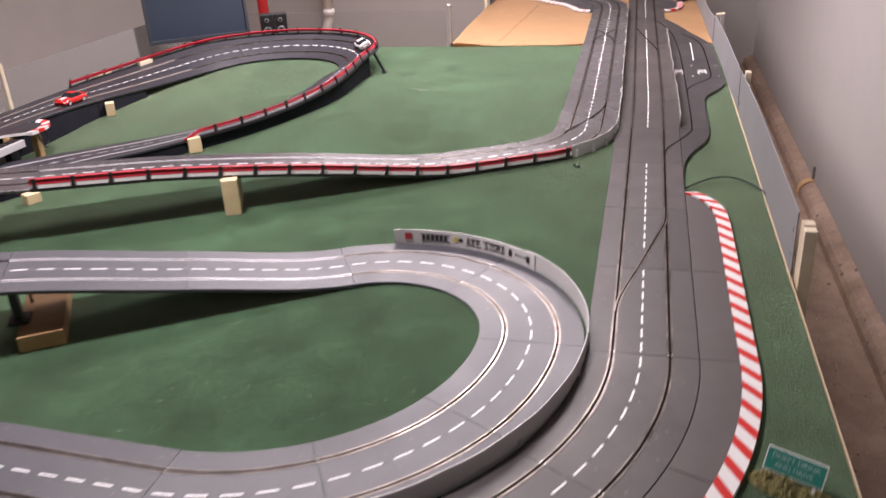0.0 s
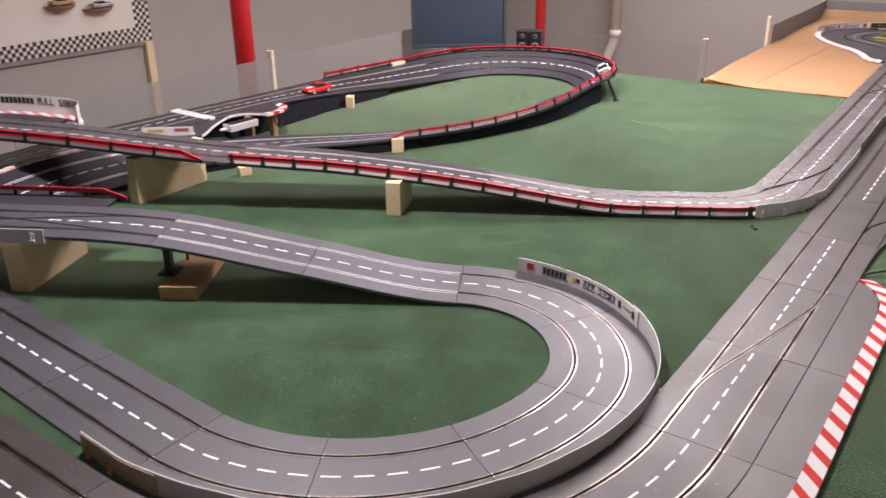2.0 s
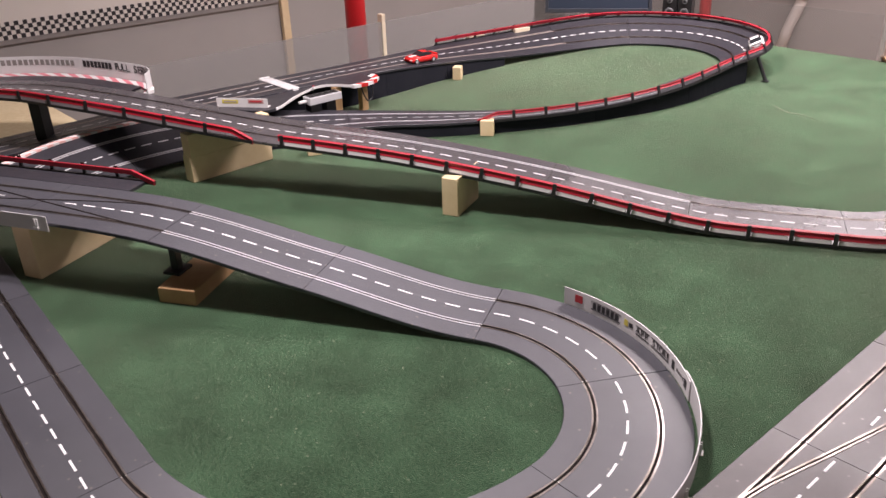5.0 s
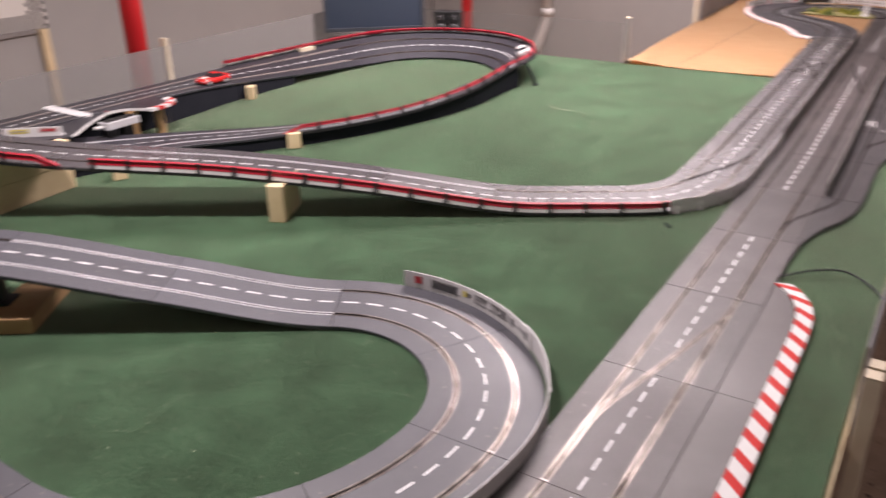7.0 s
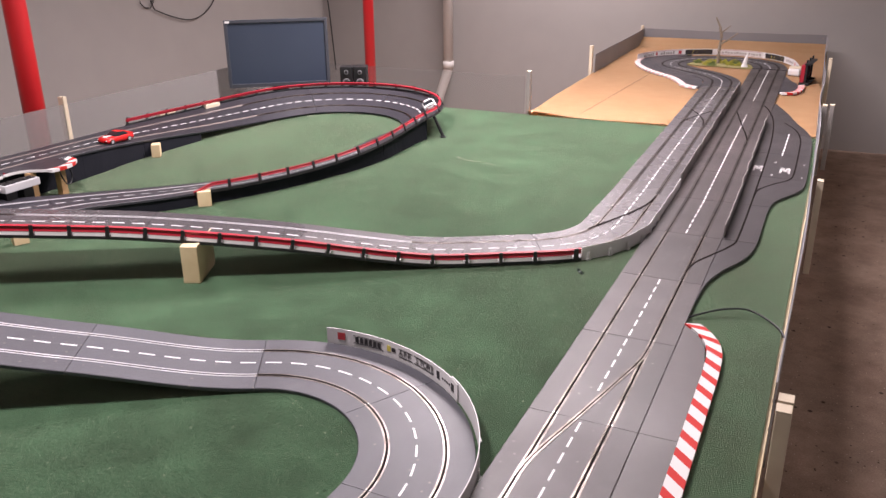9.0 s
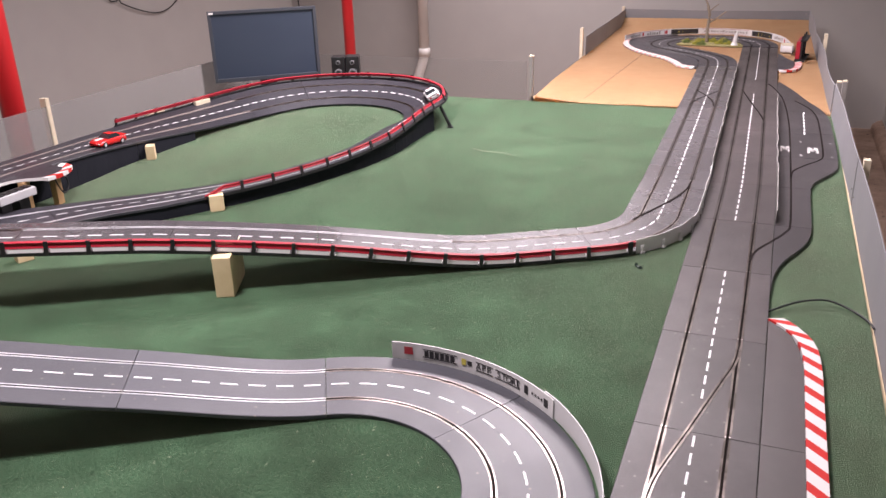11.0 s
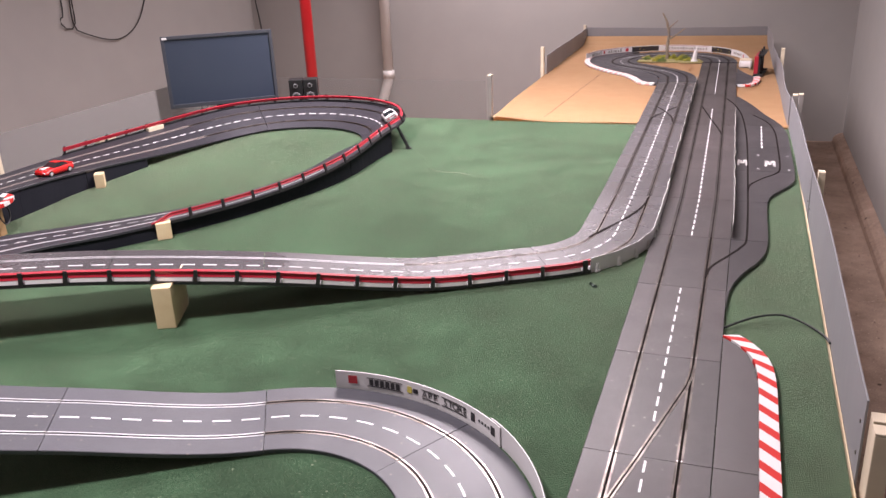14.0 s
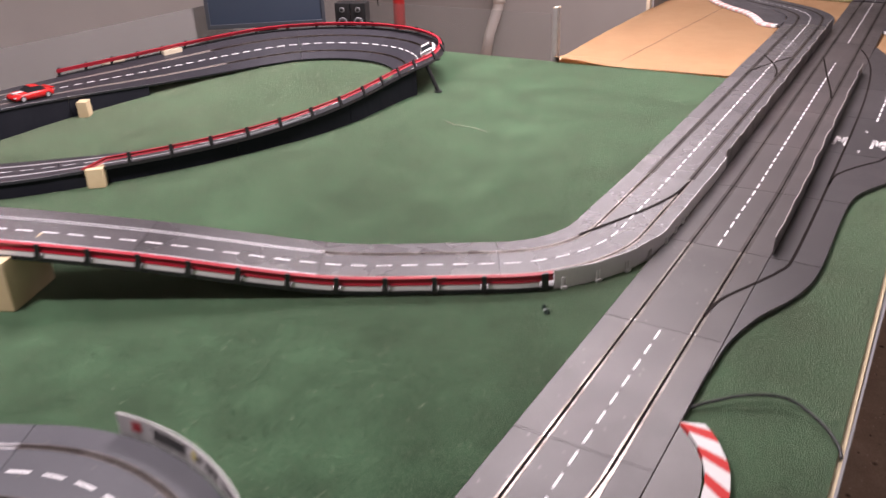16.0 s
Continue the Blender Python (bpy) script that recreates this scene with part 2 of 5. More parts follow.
def ease(keys, s):
    """A smooth height along keys of (arc length, z)."""
    if s <= keys[0][0]:
        return keys[0][1]
    for i in range(len(keys) - 1):
        (a, za), (b, zb) = keys[i], keys[i + 1]
        if s <= b:
            k = (s - a) / (b - a)
            m0 = 0 if i == 0 else (zb - keys[i - 1][1]) / (b - keys[i - 1][0])
            m1 = 0 if i == len(keys) - 2 else (keys[i + 2][1] - za) / (keys[i + 2][0] - a)
            h = b - a
            return (2 * k**3 - 3 * k**2 + 1) * za + (k**3 - 2 * k**2 + k) * h * m0 + (-2 * k**3 + 3 * k**2) * zb + (k**3 - k**2) * h * m1
    return keys[-1][1]


def spline(ctrl):
    """A smooth line through (x, y, z, bank)."""
    c = [np.array(q, float) for q in ctrl]
    c = [2 * c[0] - c[1]] + c + [2 * c[-1] - c[-2]]
    pts, banks = [], []
    for i in range(1, len(c) - 2):
        a, b, d, e = c[i - 1:i + 3]
        n = max(3, int(np.linalg.norm(d[:3] - b[:3]) / 0.015))
        for j in range(n + (i == len(c) - 3)):
            k = j / n
            q = 0.5 * (2 * b + (d - a) * k + (2 * a - 5 * b + 4 * d - e) * k * k + (3 * b - a - 3 * d + e) * k**3)
            pts.append(q[:3])
            banks.append(q[3])
    return Line(pts, banks)


HALF, LANE, DEEP = 0.099, 0.05, 0.0075
TOP = 0.010


def track_profile():
    g = 0.0022
    right = [(LANE - g, 0), (LANE - g, -0.006), (LANE + g, -0.006), (LANE + g, 0), (HALF - 0.001, 0), (HALF, -0.001), (HALF, -DEEP)]
    left = [(-d, h) for d, h in right[::-1]]
    return left + right


def build_track(owner, line, cuts, mat=ASPHALT, dashes=True, no_dash=(), rails=True, step=0.02, skip=(), glint=(0, 0), dull=(0, 0), mid_tone=(0, 0)):
    """Track pieces between the cuts (arc lengths), each with conductor rails and centre line."""
    gap = 0.0006
    for a, b in zip(cuts, cuts[1:]):
        fr = line.frames(a + gap, b - gap, step)
        bm = bmesh.new()
        add_sweep(bm, fr, track_profile())
        piece = part("track_piece", bm, mat, owner)
        wide, gap_at = (0.0028, 0.0046) if dull[0] <= a < dull[1] and mat is not ASPHALT else (0.0019, 0.0036) if dull[0] <= a < dull[1] else (0.0016, 0.0033) if mat is ASPHALT_DARK else (0.0018, 0.0040) if mat is ASPHALT_WARM else (0.0014, 0.0037)
        # Steel tone per stretch puts glint and missing glint into the colour.
        steel = UNLIT_STEEL if dull[0] <= a < dull[1] else GLINT_STEEL if glint[0] <= a < glint[1] else MID_STEEL if mid_tone[0] <= a < mid_tone[1] else BROWN_STEEL if mat is ASPHALT_WARM else STEEL
        if rails:
            for side in (-1, 1):
                bm = bmesh.new()
                # Filler inside the groove; its black stands for the shade in there.
                add_sweep(bm, fr, [(side * LANE - 0.0021, -0.0058), (side * LANE - 0.0021, -0.0014), (side * LANE + 0.0021, -0.0014), (side * LANE + 0.0021, -0.0058)])
                part("slot", bm, SLOT_BLACK, piece)
                bm = bmesh.new()
                for off in (-gap_at, gap_at):
                    c = side * LANE + off
                    add_sweep(bm, fr, [(c - wide, -0.001), (c - wide, 0.0006), (c + wide, 0.0006), (c + wide, -0.001)])
                rail = part("conductor_rail", bm, steel, piece, "pair of steel strips toned dark as unlit beside the slot" if steel is UNLIT_STEEL else "pair of bright steel strips beside the slot")
                if steel is not UNLIT_STEEL and mat is not ASPHALT_DARK:
                    bm = bmesh.new()
                    for off in (-0.0033, 0.0033):
                        c = side * LANE + off
                        add_sweep(bm, line.frames(a + 0.0015, a + 0.0045, 0.02), [(c - 0.0011, -0.0005), (c - 0.0011, 0.0010), (c + 0.0011, 0.0011), (c + 0.0011, -0.0005)])
                    part("contact_tab", bm, BRIGHT_STEEL, rail, "shiny bent ends of the strips")
        if dashes and not any(u <= (a + b) / 2 <= v for u, v in no_dash):
            n = max(1, round((b - a) / 0.0493))
            for i in range(n):
                q = a + (b - a) * (i + 0.5) / n
                w = (b - a) / n * 0.31
                if any(u <= q <= v for u, v in skip):
                    continue
                bm = bmesh.new()
                add_sweep(bm, line.frames(q - w, q + w, 0.02), [(-0.0019, -0.001), (-0.0019, 0.0005), (0.0019, 0.0005), (0.0019, -0.001)])
                part("dash", bm, WHITE_LINE, piece)


def track(label, group="track sections"):
    return thing("slot_car_track", label, "slot car track", group=group)


def cut_every(n, step=0.345, start=0.0):
    return [start + i * step for i in range(n + 1)]


SKEW = 0.9
# main straight with its wide near bend
straight = turtle(-2.0, -1.038, 0, [("s", 1.307), ("c", 0.693, 90), ("s", 1.725), ("k", SKEW), ("s", 2.80)], [(0, TOP)])
A0 = 1.307 + 0.693 * math.pi / 2
t_main = track("dark grey two-lane slot car straight with white dashes on carpet")
build_track(t_main, straight, [1.307 - 0.345 * 3, 1.307 - 0.69, 1.307 - 0.345, 1.307] + [1.307 + 0.693 * math.pi / 6 * i for i in (1, 2)] + [A0 + 0.345 * i for i in range(0, 14)],
            no_dash=((A0 + 1.035, A0 + 1.38), (A0 + 3.2, A0 + 3.5)), skip=((A0 + 0.35, A0 + 0.42),), mat=ASPHALT_WARM, dull=(A0 + 1.3, 9))

# hairpin with the ramp that climbs away from it
R1, R2 = 0.297, 0.495
hair = turtle(-2.1384, -0.748, -2.7, [("s", 1.445), ("k", 2.7), ("c", R2, 90), ("c", R1, 120), ("s", 2.07)],
              [(0, TOP), (1.445 + 0.777 + 0.622, TOP), (1.445 + 1.4 + 0.345, 0.067), (1.445 + 1.4 + 0.69, 0.129), (1.445 + 1.4 + 1.035, 0.142), (5, 0.146)])
H0 = 1.445
H1 = H0 + R2 * math.pi / 2
H2 = H1 + R1 * math.pi * 2 / 3
t_hair = track("grey two-lane hairpin of slot car track climbing onto wooden supports")
build_track(t_hair, hair, [H0 - 0.345 * i for i in (4, 3, 2, 1)] + [H0 + R2 * math.pi / 6 * i for i in range(4)] + [H1 + R1 * math.pi / 3, H2] + [H2 + 0.345 * i for i in range(1, 6)], skip=((H2 + 0.99, H2 + 1.13),), glint=(H2 - 0.02, H2 + 0.6), dull=(H2 + 0.6, 9))

# parallel straight, left bend and the long bridge
far_x = -0.198 - 2.07 * math.tan(radians(SKEW))
lead = turtle(far_x, 3.45, -90 + SKEW, [("s", 2.07), ("k", -SKEW), ("s", 0.345), ("c", R1, -60), ("s", 1.725)],
              [(0, TOP), (2.415 + 0.311 + 0.2, TOP), (2.726 + 0.345, 0.018), (2.726 + 0.69, 0.074), (2.726 + 1.035, 0.116), (2.726 + 1.274, 0.132), (2.726 + 1.46, 0.143), (2.726 + 1.725, 0.170), (2.726 + 1.94, 0.190)])
crest = spline([(*lead.p[-1], 0), (-1.99, -0.168, 0.187, 0), (-2.14, -0.245, 0.198, 0), (-2.28, -0.305, 0.202, 0), (-2.41, -0.385, 0.202, 0), (-2.51, -0.50, 0.200, 0), (-2.56, -0.64, 0.195, 0), (-2.56, -0.82, 0.188, 0), (-2.52, -1.0, 0.18, 0)])
bridge = Line(lead.p + crest.p[1:])
B0 = 2.415 + R1 * math.pi / 3
t_bridge = track("grey two-lane slot car track rising into a bridge")
build_track(t_bridge, bridge, cut_every(7) + [B0] + [B0 + 0.345 * i for i in range(1, 6)] + [B0 + 2.07, B0 + 2.35, B0 + 2.63], mat=ASPHALT_MID, dull=(0, 1.9), glint=(B0 + 0.3, B0 + 1.3))

# banked loop on the far side of the board
LC, LR = (-1.665, 1.82), 0.395
ring_ctrl = [(-2.40, -0.62, 0.03, 0), (-2.35, -0.33, 0.05, 0), (-2.205, -0.05, 0.098, 0), (-2.155, 0.2, 0.107, 0), (-2.142, 0.45, 0.106, 0), (-2.145, 0.75, 0.098, 0), (-2.16, 1.1, 0.080, 6), (-2.13, 1.5, 0.06, 16)]
ring_ctrl += [(LC[0] + LR * math.cos(radians(a)), LC[1] + LR * math.sin(radians(a)), 0.053, 25) for a in (163, 133, 103, 73, 43, 13)]
ring_ctrl += [(LC[0] + LR * math.cos(radians(-15)), LC[1] + LR * math.sin(radians(-15)), 0.050, 21)]
ring_ctrl += [(-1.288, 1.40, 0.038, 16), (-1.350, 1.16, 0.030, 11.5), (-1.450, 0.925, 0.029, 9.5), (-1.60, 0.69, 0.036, 5), (-1.77, 0.48, 0.043, 1), (-1.91, 0.22, 0.052, -12), (-1.98, -0.08, 0.062, -24), (-1.965, -0.34, 0.062, -26), (-1.85, -0.55, 0.062, -26)]
ring = spline(ring_ctrl)
t_ring = track("black banked slot car loop on wooden blocks at the back")
NR = round(ring.length / 0.345)
build_track(t_ring, ring, [ring.length * i / NR for i in range(NR + 1)], mat=ASPHALT_DARK, glint=(ring.near(-1.29, 1.45), 9), mid_tone=(0, ring.near(-2.15, 1.45)))

# far turn on the brown paper
FX = -0.043
far_ctrl = [(FX, 4.17, TOP, 0)] + [(FX - 0.297 + 0.297 * math.cos(radians(a)), 4.22 + 0.297 * math.sin(radians(a)), TOP, 0) for a in range(0, 181, 30)]
far_ctrl += [(-0.60, 4.08, TOP, 0), (-0.47, 3.95, TOP, 0), (-0.34, 3.82, TOP, 0), (-0.255, 3.66, TOP, 0), (far_x, 3.45, TOP, 0)]
far = spline(far_ctrl)
t_far = track("dark slot car turn round a small planted island, on brown paper")
build_track(t_far, far, [far.length * i / 8 for i in range(9)], mat=ASPHALT_DARK, dull=(0, 9))

# ---- the board, the room ----
FLOOR_Z = -0.75
board = thing("layout_board", "plywood layout board covered in green carpet", "table")
part("tabletop", box(-2.47, 0.30, -1.25, 2.43, -0.040, -0.006), PLY, board)
part("side_tabletop", box(-3.2, -2.472, -1.25, -0.14, -0.040, -0.002), PLY, board, "bare plywood side board")
part("carpet", box(-2.465, 0.293, -1.245, 2.425, -0.0058, 0.0), TURF, board, "dark green needled carpet")
part("far_tabletop", box(0, 1.28, 0, 2.78, -0.040, -0.006, m=pose(-0.985, 2.432, 0, 0, 0, 0.9)), PLY, board)
for x, y in ((-2.4, -1.1), (0.2, -1.1), (-2.4, 2.3), (0.2, 2.3), (-0.9, 5.1), (0.2, 5.1)):
    part("leg", box(x - 0.04, x + 0.04, y - 0.04, y + 0.04, FLOOR_Z, -0.041), PINE, board)


def struct(name, bm, mat, label, category):
    return tagged(part(name, bm, mat), label, category, kind="structure")


struct("floor", box(-4.2, 0.98, -3.6, 5.6, FLOOR_Z - 0.1, FLOOR_Z), FLOOR, "brown speckled carpet floor", "floor")
struct("wall_north", box(-4.2, 0.98, 5.45, 5.6, FLOOR_Z, 1.9), WALL, "plain grey painted wall", "wall")
struct("wall_west", box(-4.2, -4.05, -3.45, 5.45, FLOOR_Z, 1.9), WALL, "plain grey painted wall", "wall")
struct("wall_east", box(0.82, 0.98, -3.45, 5.45, FLOOR_Z, 1.9), WALL, "plain grey painted wall", "wall")
struct("wall_south", box(-4.2, 0.98, -3.6, -3.45, FLOOR_Z, 1.9), WALL, "plain grey painted wall", "wall")
struct("ceiling", box(-4.2, 0.98, -3.6, 5.6, 1.9, 2.0), CEILING, "white ceiling", "ceiling")
bm = bmesh.new()
cove = [(0.752, -0.75), (0.757, -0.720), (0.770, -0.700), (0.790, -0.686), (0.8185, -0.678), (0.8185, -0.75)]
add_sweep(bm, [(Vector((0, -3.44 + 0.37 * i, 0)), Vector((1, 0, 0)), Vector((0, 0, 1))) for i in range(25)], cove)
bmesh.ops.recalc_face_normals(bm, faces=bm.faces)
struct("baseboard", bm, FLOOR, "brown carpet-covered cove along the foot of the wall", "baseboard")
bm = bmesh.new()
add_sweep(bm, [(Vector((0, y, 0)), Vector((1, 0, 0)), Vector((0, 0, 1))) for y in (2.47, 2.52)], [(x - 0.006, z + 0.006) if x < 0.8 else (x - 0.0005, z + 0.005) for x, z in cove[:5]] + [(0.8175, -0.70), (0.79, -0.70), (0.765, -0.72), (0.7575, -0.7495)])
bmesh.ops.recalc_face_normals(bm, faces=bm.faces)
strap = thing("pipe_strap", "brown strap round the carpeted cove by the wall", "strap")
part("band", bm, KRAFT, strap)
part("hanger", box(0.806, 0.8185, 2.49, 2.502, -0.672, -0.61, bevel=0.001), PANEL, strap, "grey metal hanger strip")

# ---- kraft paper on the far board ----
bm = bmesh.new()
grid = []
for j in range(41):
    row = []
    for i in range(25):
        u, v = i / 24, j / 40
        x, y = 1.283 * u, 2.76 * v
        z = 0.0015 + 0.0012 * noise.noise(Vector((x * 4, y * 4, 0)))
        z += 0.0045 * max(0, 1 - v / 0.10) + 0.020 * max(0, 1 - v / 0.05) ** 1.5 * max(0, 1 - u / 0.16)
        z += 0.0022 * max(0, 1 - v / 0.03) * (0.5 + 0.5 * math.sin(u * 14))
        z += 0.05 * max(0, (v - 0.94) / 0.06) ** 1.5
        row.append(bm.verts.new((x + 0.02 * max(0, 1 - v / 0.2), y + 0.02 * math.sin(u * 2.5) * (1 - v), z)))
    grid.append(row)
for a, b in zip(grid, grid[1:]):
    for i in range(24):
        bm.faces.new((a[i], a[i + 1], b[i + 1], b[i]))
bmesh.ops.solidify(bm, geom=bm.faces[:], thickness=-0.0008)
paper = tagged(part("kraft_paper", bm, KRAFT), "brown kraft paper sheet with curled front edge on the board", "paper")
paper.matrix_world = pose(-0.99, 2.408, -0.0035, 0, 0, 0.9)
bm = bmesh.new()
for i in range(12):
    k0, k1 = i / 12, (i + 1) / 12
    add_box(bm, 0, 0.0016, 0, 0.14, 0, 0.0009, m=pose(0.245 + 0.10 * k0, 0.03 + 1.66 * k0, 0.0034 + 0.0012 * noise.noise(Vector((0.98, k0 * 6, 0))), 0, 0, -3.4))
seam = part("seam", bm, material("paper_edge", (0.22, 0.14, 0.08), 0.8), paper, "dark overlapping seam between two sheets")


# ---- guard rails and barriers ----
def offset_frames(line, s0, s1, off, step=0.015, lift=0.0):
    return [(p + r * off + u * lift, r, u) for p, r, u in line.frames(s0, s1, step)]


def guardrail(line, s0, s1, side, label, lower=True, spacing=0.084, tails=(False, False), off=HALF + 0.003, infill=WHITE):
    """Red beam on black posts clipped to the edge of the track."""
    rail = thing("guard_rail", label, "guard rail", group="red guard rails")
    fr = offset_frames(line, s0, s1, side * off)
    bm = bmesh.new()
    prof = [(0.0, 0.0108), (0.0045, 0.0122), (0.0023, 0.0185), (0.0045, 0.0255), (0.0, 0.0272), (-0.003, 0.0272), (-0.003, 0.0108)]
    if not lower:
        prof = [(d, 0.0140 + (h - 0.0108) * 0.70) for d, h in prof]
    prof = [(d * side, h) for d, h in prof]
    ends = []
    n = len(fr)
    for i, (p, r, u) in enumerate(fr):
        d0, d1 = i * 0.015, (n - 1 - i) * 0.015
        drop = 0.0
        if tails[0]:
            drop = max(drop, 0.021 * max(0, 1 - d0 / 0.06))
        if tails[1]:
            drop = max(drop, 0.021 * max(0, 1 - d1 / 0.06))
        ends.append((p - u * drop, r, u))
    add_sweep(bm, ends, prof)
    part("beam", bm, RED, rail)
    bm = bmesh.new()
    add_sweep(bm, fr, [(side * -0.002, -0.006), (side * 0.006, -0.006), (side * 0.006, 0.002), (side * -0.002, 0.002)])
    part("base_strip", bm, BLACK, rail, "black clip-on base strip")
    count = max(2, round((s1 - s0) / spacing))
    for i in range(count):
        s = s0 + 0.012 + (s1 - s0 - 0.024) * i / (count - 1)
        if (tails[0] and i == 0) or (tails[1] and i == count - 1):
            continue
        f0, f1 = offset_frames(line, s - 0.0045, s + 0.0045, side * off, 0.02)[:2]
        bm = bmesh.new()
        add_sweep(bm, [f0, f1], [(side * 0.0045, -0.004), (side * 0.009, -0.004), (side * 0.0078, 0.0288), (side * 0.0045, 0.0288)])
        part("post", bm, BLACK, rail)
        if lower and i < count - 1:
            s2 = s0 + 0.012 + (s1 - s0 - 0.024) * (i + 1) / (count - 1)
            bm = bmesh.new()
            add_sweep(bm, offset_frames(line, s + 0.0075, s2 - 0.0075, side * off), [(side * 0.001, 0.0024), (side * 0.005, 0.0012), (side * 0.0042, 0.0104), (side * 0.001, 0.0104)])
            part("infill_panel", bm, infill, rail, "white plastic infill panel" if infill is WHITE else "white plastic infill panel darkened as if shaded")
    return rail


def barrier(line, s0, s1, off, height, mat, label, thick=0.0016, wave=0.0, base=-0.004, parent=None, name="track_barrier", group="track barriers", rim=None):
    """A thin upright sheet that follows the edge of the track."""
    own = parent or thing(name, label, "barrier", group=group)
    rings = []
    bm = bmesh.new()
    for i, (p, r, u) in enumerate(offset_frames(line, s0, s1, off, 0.012)):
        h = height + wave * noise.noise(Vector((i * 0.21, off * 9, s0)))
        lean = wave * 0.6 * noise.noise(Vector((i * 0.13, 7.1, s0)))
        up = Vector((0, 0, 1))
        rings.append([bm.verts.new(p + r * d + up * z) for d, z in ((0, base), (thick, base), (thick + lean, h), (lean, h))])
    for a, b in zip(rings, rings[1:]):
        for k in range(4):
            bm.faces.new((a[k], a[(k + 1) % 4], b[(k + 1) % 4], b[k]))
    bm.faces.new(rings[0][::-1])
    bm.faces.new(rings[-1])
    tops = [((r[3].co + r[2].co) / 2).copy() for r in rings]
    part("sheet", bm, mat, own)
    if rim:
        bm = bmesh.new()
        add_path_tube(bm, tops, 0.0011, 6)
        part("top_edge", bm, rim, own, "bright ragged top edge")
    return own


def clip(owner, line, s, off, side, mat=WHITE):
    p, r, u = line.at(s)
    t = u.cross(r)
    m = Matrix((( *r, 0), (*t, 0), (*u, 0), (0, 0, 0, 1))).transposed()
    m.translation = p + r * off
    bm = bmesh.new()
    for x in (-0.003, 0.003):
        add_box(bm, 0.001 * side, 0.004 * side, x - 0.0012, x + 0.0012, -0.006, 0.014)
    add_box(bm, 0.001 * side, 0.007 * side, -0.006, 0.006, -0.008, -0.003)
    bmesh.ops.transform(bm, matrix=m, verts=bm.verts)
    part("clip", bm, mat, owner, "clear plastic clip")


# Infill white darkened to carry the shade on the high bridge.
SHADED_INFILL = material("shaded_infill", (0.30, 0.27, 0.28), 0.5, second=(0.22, 0.20, 0.21), scale=30)
guardrail(bridge, B0 - 0.07, B0 + 1.385, -1, "red guard rail with white panels along the bridge edge")
guardrail(bridge, B0 + 1.462, B0 + 2.62, -1, "red guard rail with sloped end on the high bridge", tails=(True, False), spacing=0.115, infill=SHADED_INFILL)
guardrail(ring, ring.near(-2.15, 1.2), ring.near(-1.555, 0.76), -1, "red guard rail round the outside of the banked loop", lower=False, spacing=0.098, tails=(False, True))
guardrail(hair, H2 + 0.86, H2 + 1.55, 1, "red guard rail with sloped end on the lower bridge", lower=False, tails=(True, False), off=0.160)

# shoulder beside the lower bridge
bm = bmesh.new()
add_sweep(bm, offset_frames(hair, H2 + 0.885, H2 + 1.6, 0.1295), [(-0.0295, -0.0075), (-0.0295, 0), (0.0295, 0), (0.0295, -0.0075)])
tagged(part("track_shoulder", bm, ASPHALT_DARK), "dark plastic shoulder strip clipped to the lower bridge", "track shoulder")

# hairpin barriers: the printed banner, then plain sheets
K1A = H1 + R1 * radians(101)
banner = barrier(hair, H1 + R1 * radians(48), K1A, HALF + 0.003, 0.034, WHITE, "white printed banner barrier on the outside of the hairpin", name="banner_barrier", group="")
wall_a = barrier(hair, H0 + R2 * radians(28), H1 + R1 * radians(52), HALF + 0.0052, 0.037, GREY_CARD, "plain grey-white sheet barrier round the hairpin", wave=0.002)
BROWN_CARD = material("brown_card", (0.42, 0.32, 0.22), 0.75, second=(0.34, 0.25, 0.165), scale=20, coarse=5)
wall_b = barrier(hair, H0 - 0.105, H0 + R2 * radians(29.5), HALF + 0.0035, 0.036, GREY_CARD, "bent card barrier along the lower hairpin", wave=0.004)
barrier(hair, H0 - 0.105, H0 + R2 * radians(8), HALF + 0.0056, 0.033, BROWN_CARD, "", wave=0.003, parent=wall_b)
for s in (H0 + R2 * radians(60), H0 + R2 * radians(80), H1 + R1 * radians(15), H1 + R1 * radians(30)):
    clip(wall_a, hair, s, HALF + 0.006, 1)
for s in (H0 - 0.085, H0 - 0.02):
    clip(wall_b, hair, s, HALF + 0.007, 1, KRAFT)

# printed bars of the banner
INK = material("black_print", (0.03, 0.028, 0.03), 0.5)
RED_INK = material("red_print", (0.5, 0.04, 0.05), 0.5)
YELLOW_INK = material("yellow_print", (0.70, 0.60, 0.12), 0.5)


def print_on(owner, line, s0, s1, off, z0, z1, mat, name="printed_bar"):
    bm = bmesh.new()
    rings = []
    for p, r, u in offset_frames(line, s0, s1, off, 0.006):
        rings.append([bm.verts.new(p + r * d + Vector((0, 0, z))) for d, z in ((0, z0), (-0.0004, z0), (-0.0004, z1), (0, z1))])
    for a, b in zip(rings, rings[1:]):
        for k in range(4):
            bm.faces.new((a[k], a[(k + 1) % 4], b[(k + 1) % 4], b[k]))
    bm.faces.new(rings[0][::-1])
    bm.faces.new(rings[-1])
    part(name, bm, mat, owner)


def banner_bar(a0, a1, z0, z1, mat):
    print_on(banner, hair, H1 + R1 * radians(a0), H1 + R1 * radians(a1), HALF + 0.0026, z0, z1, mat)


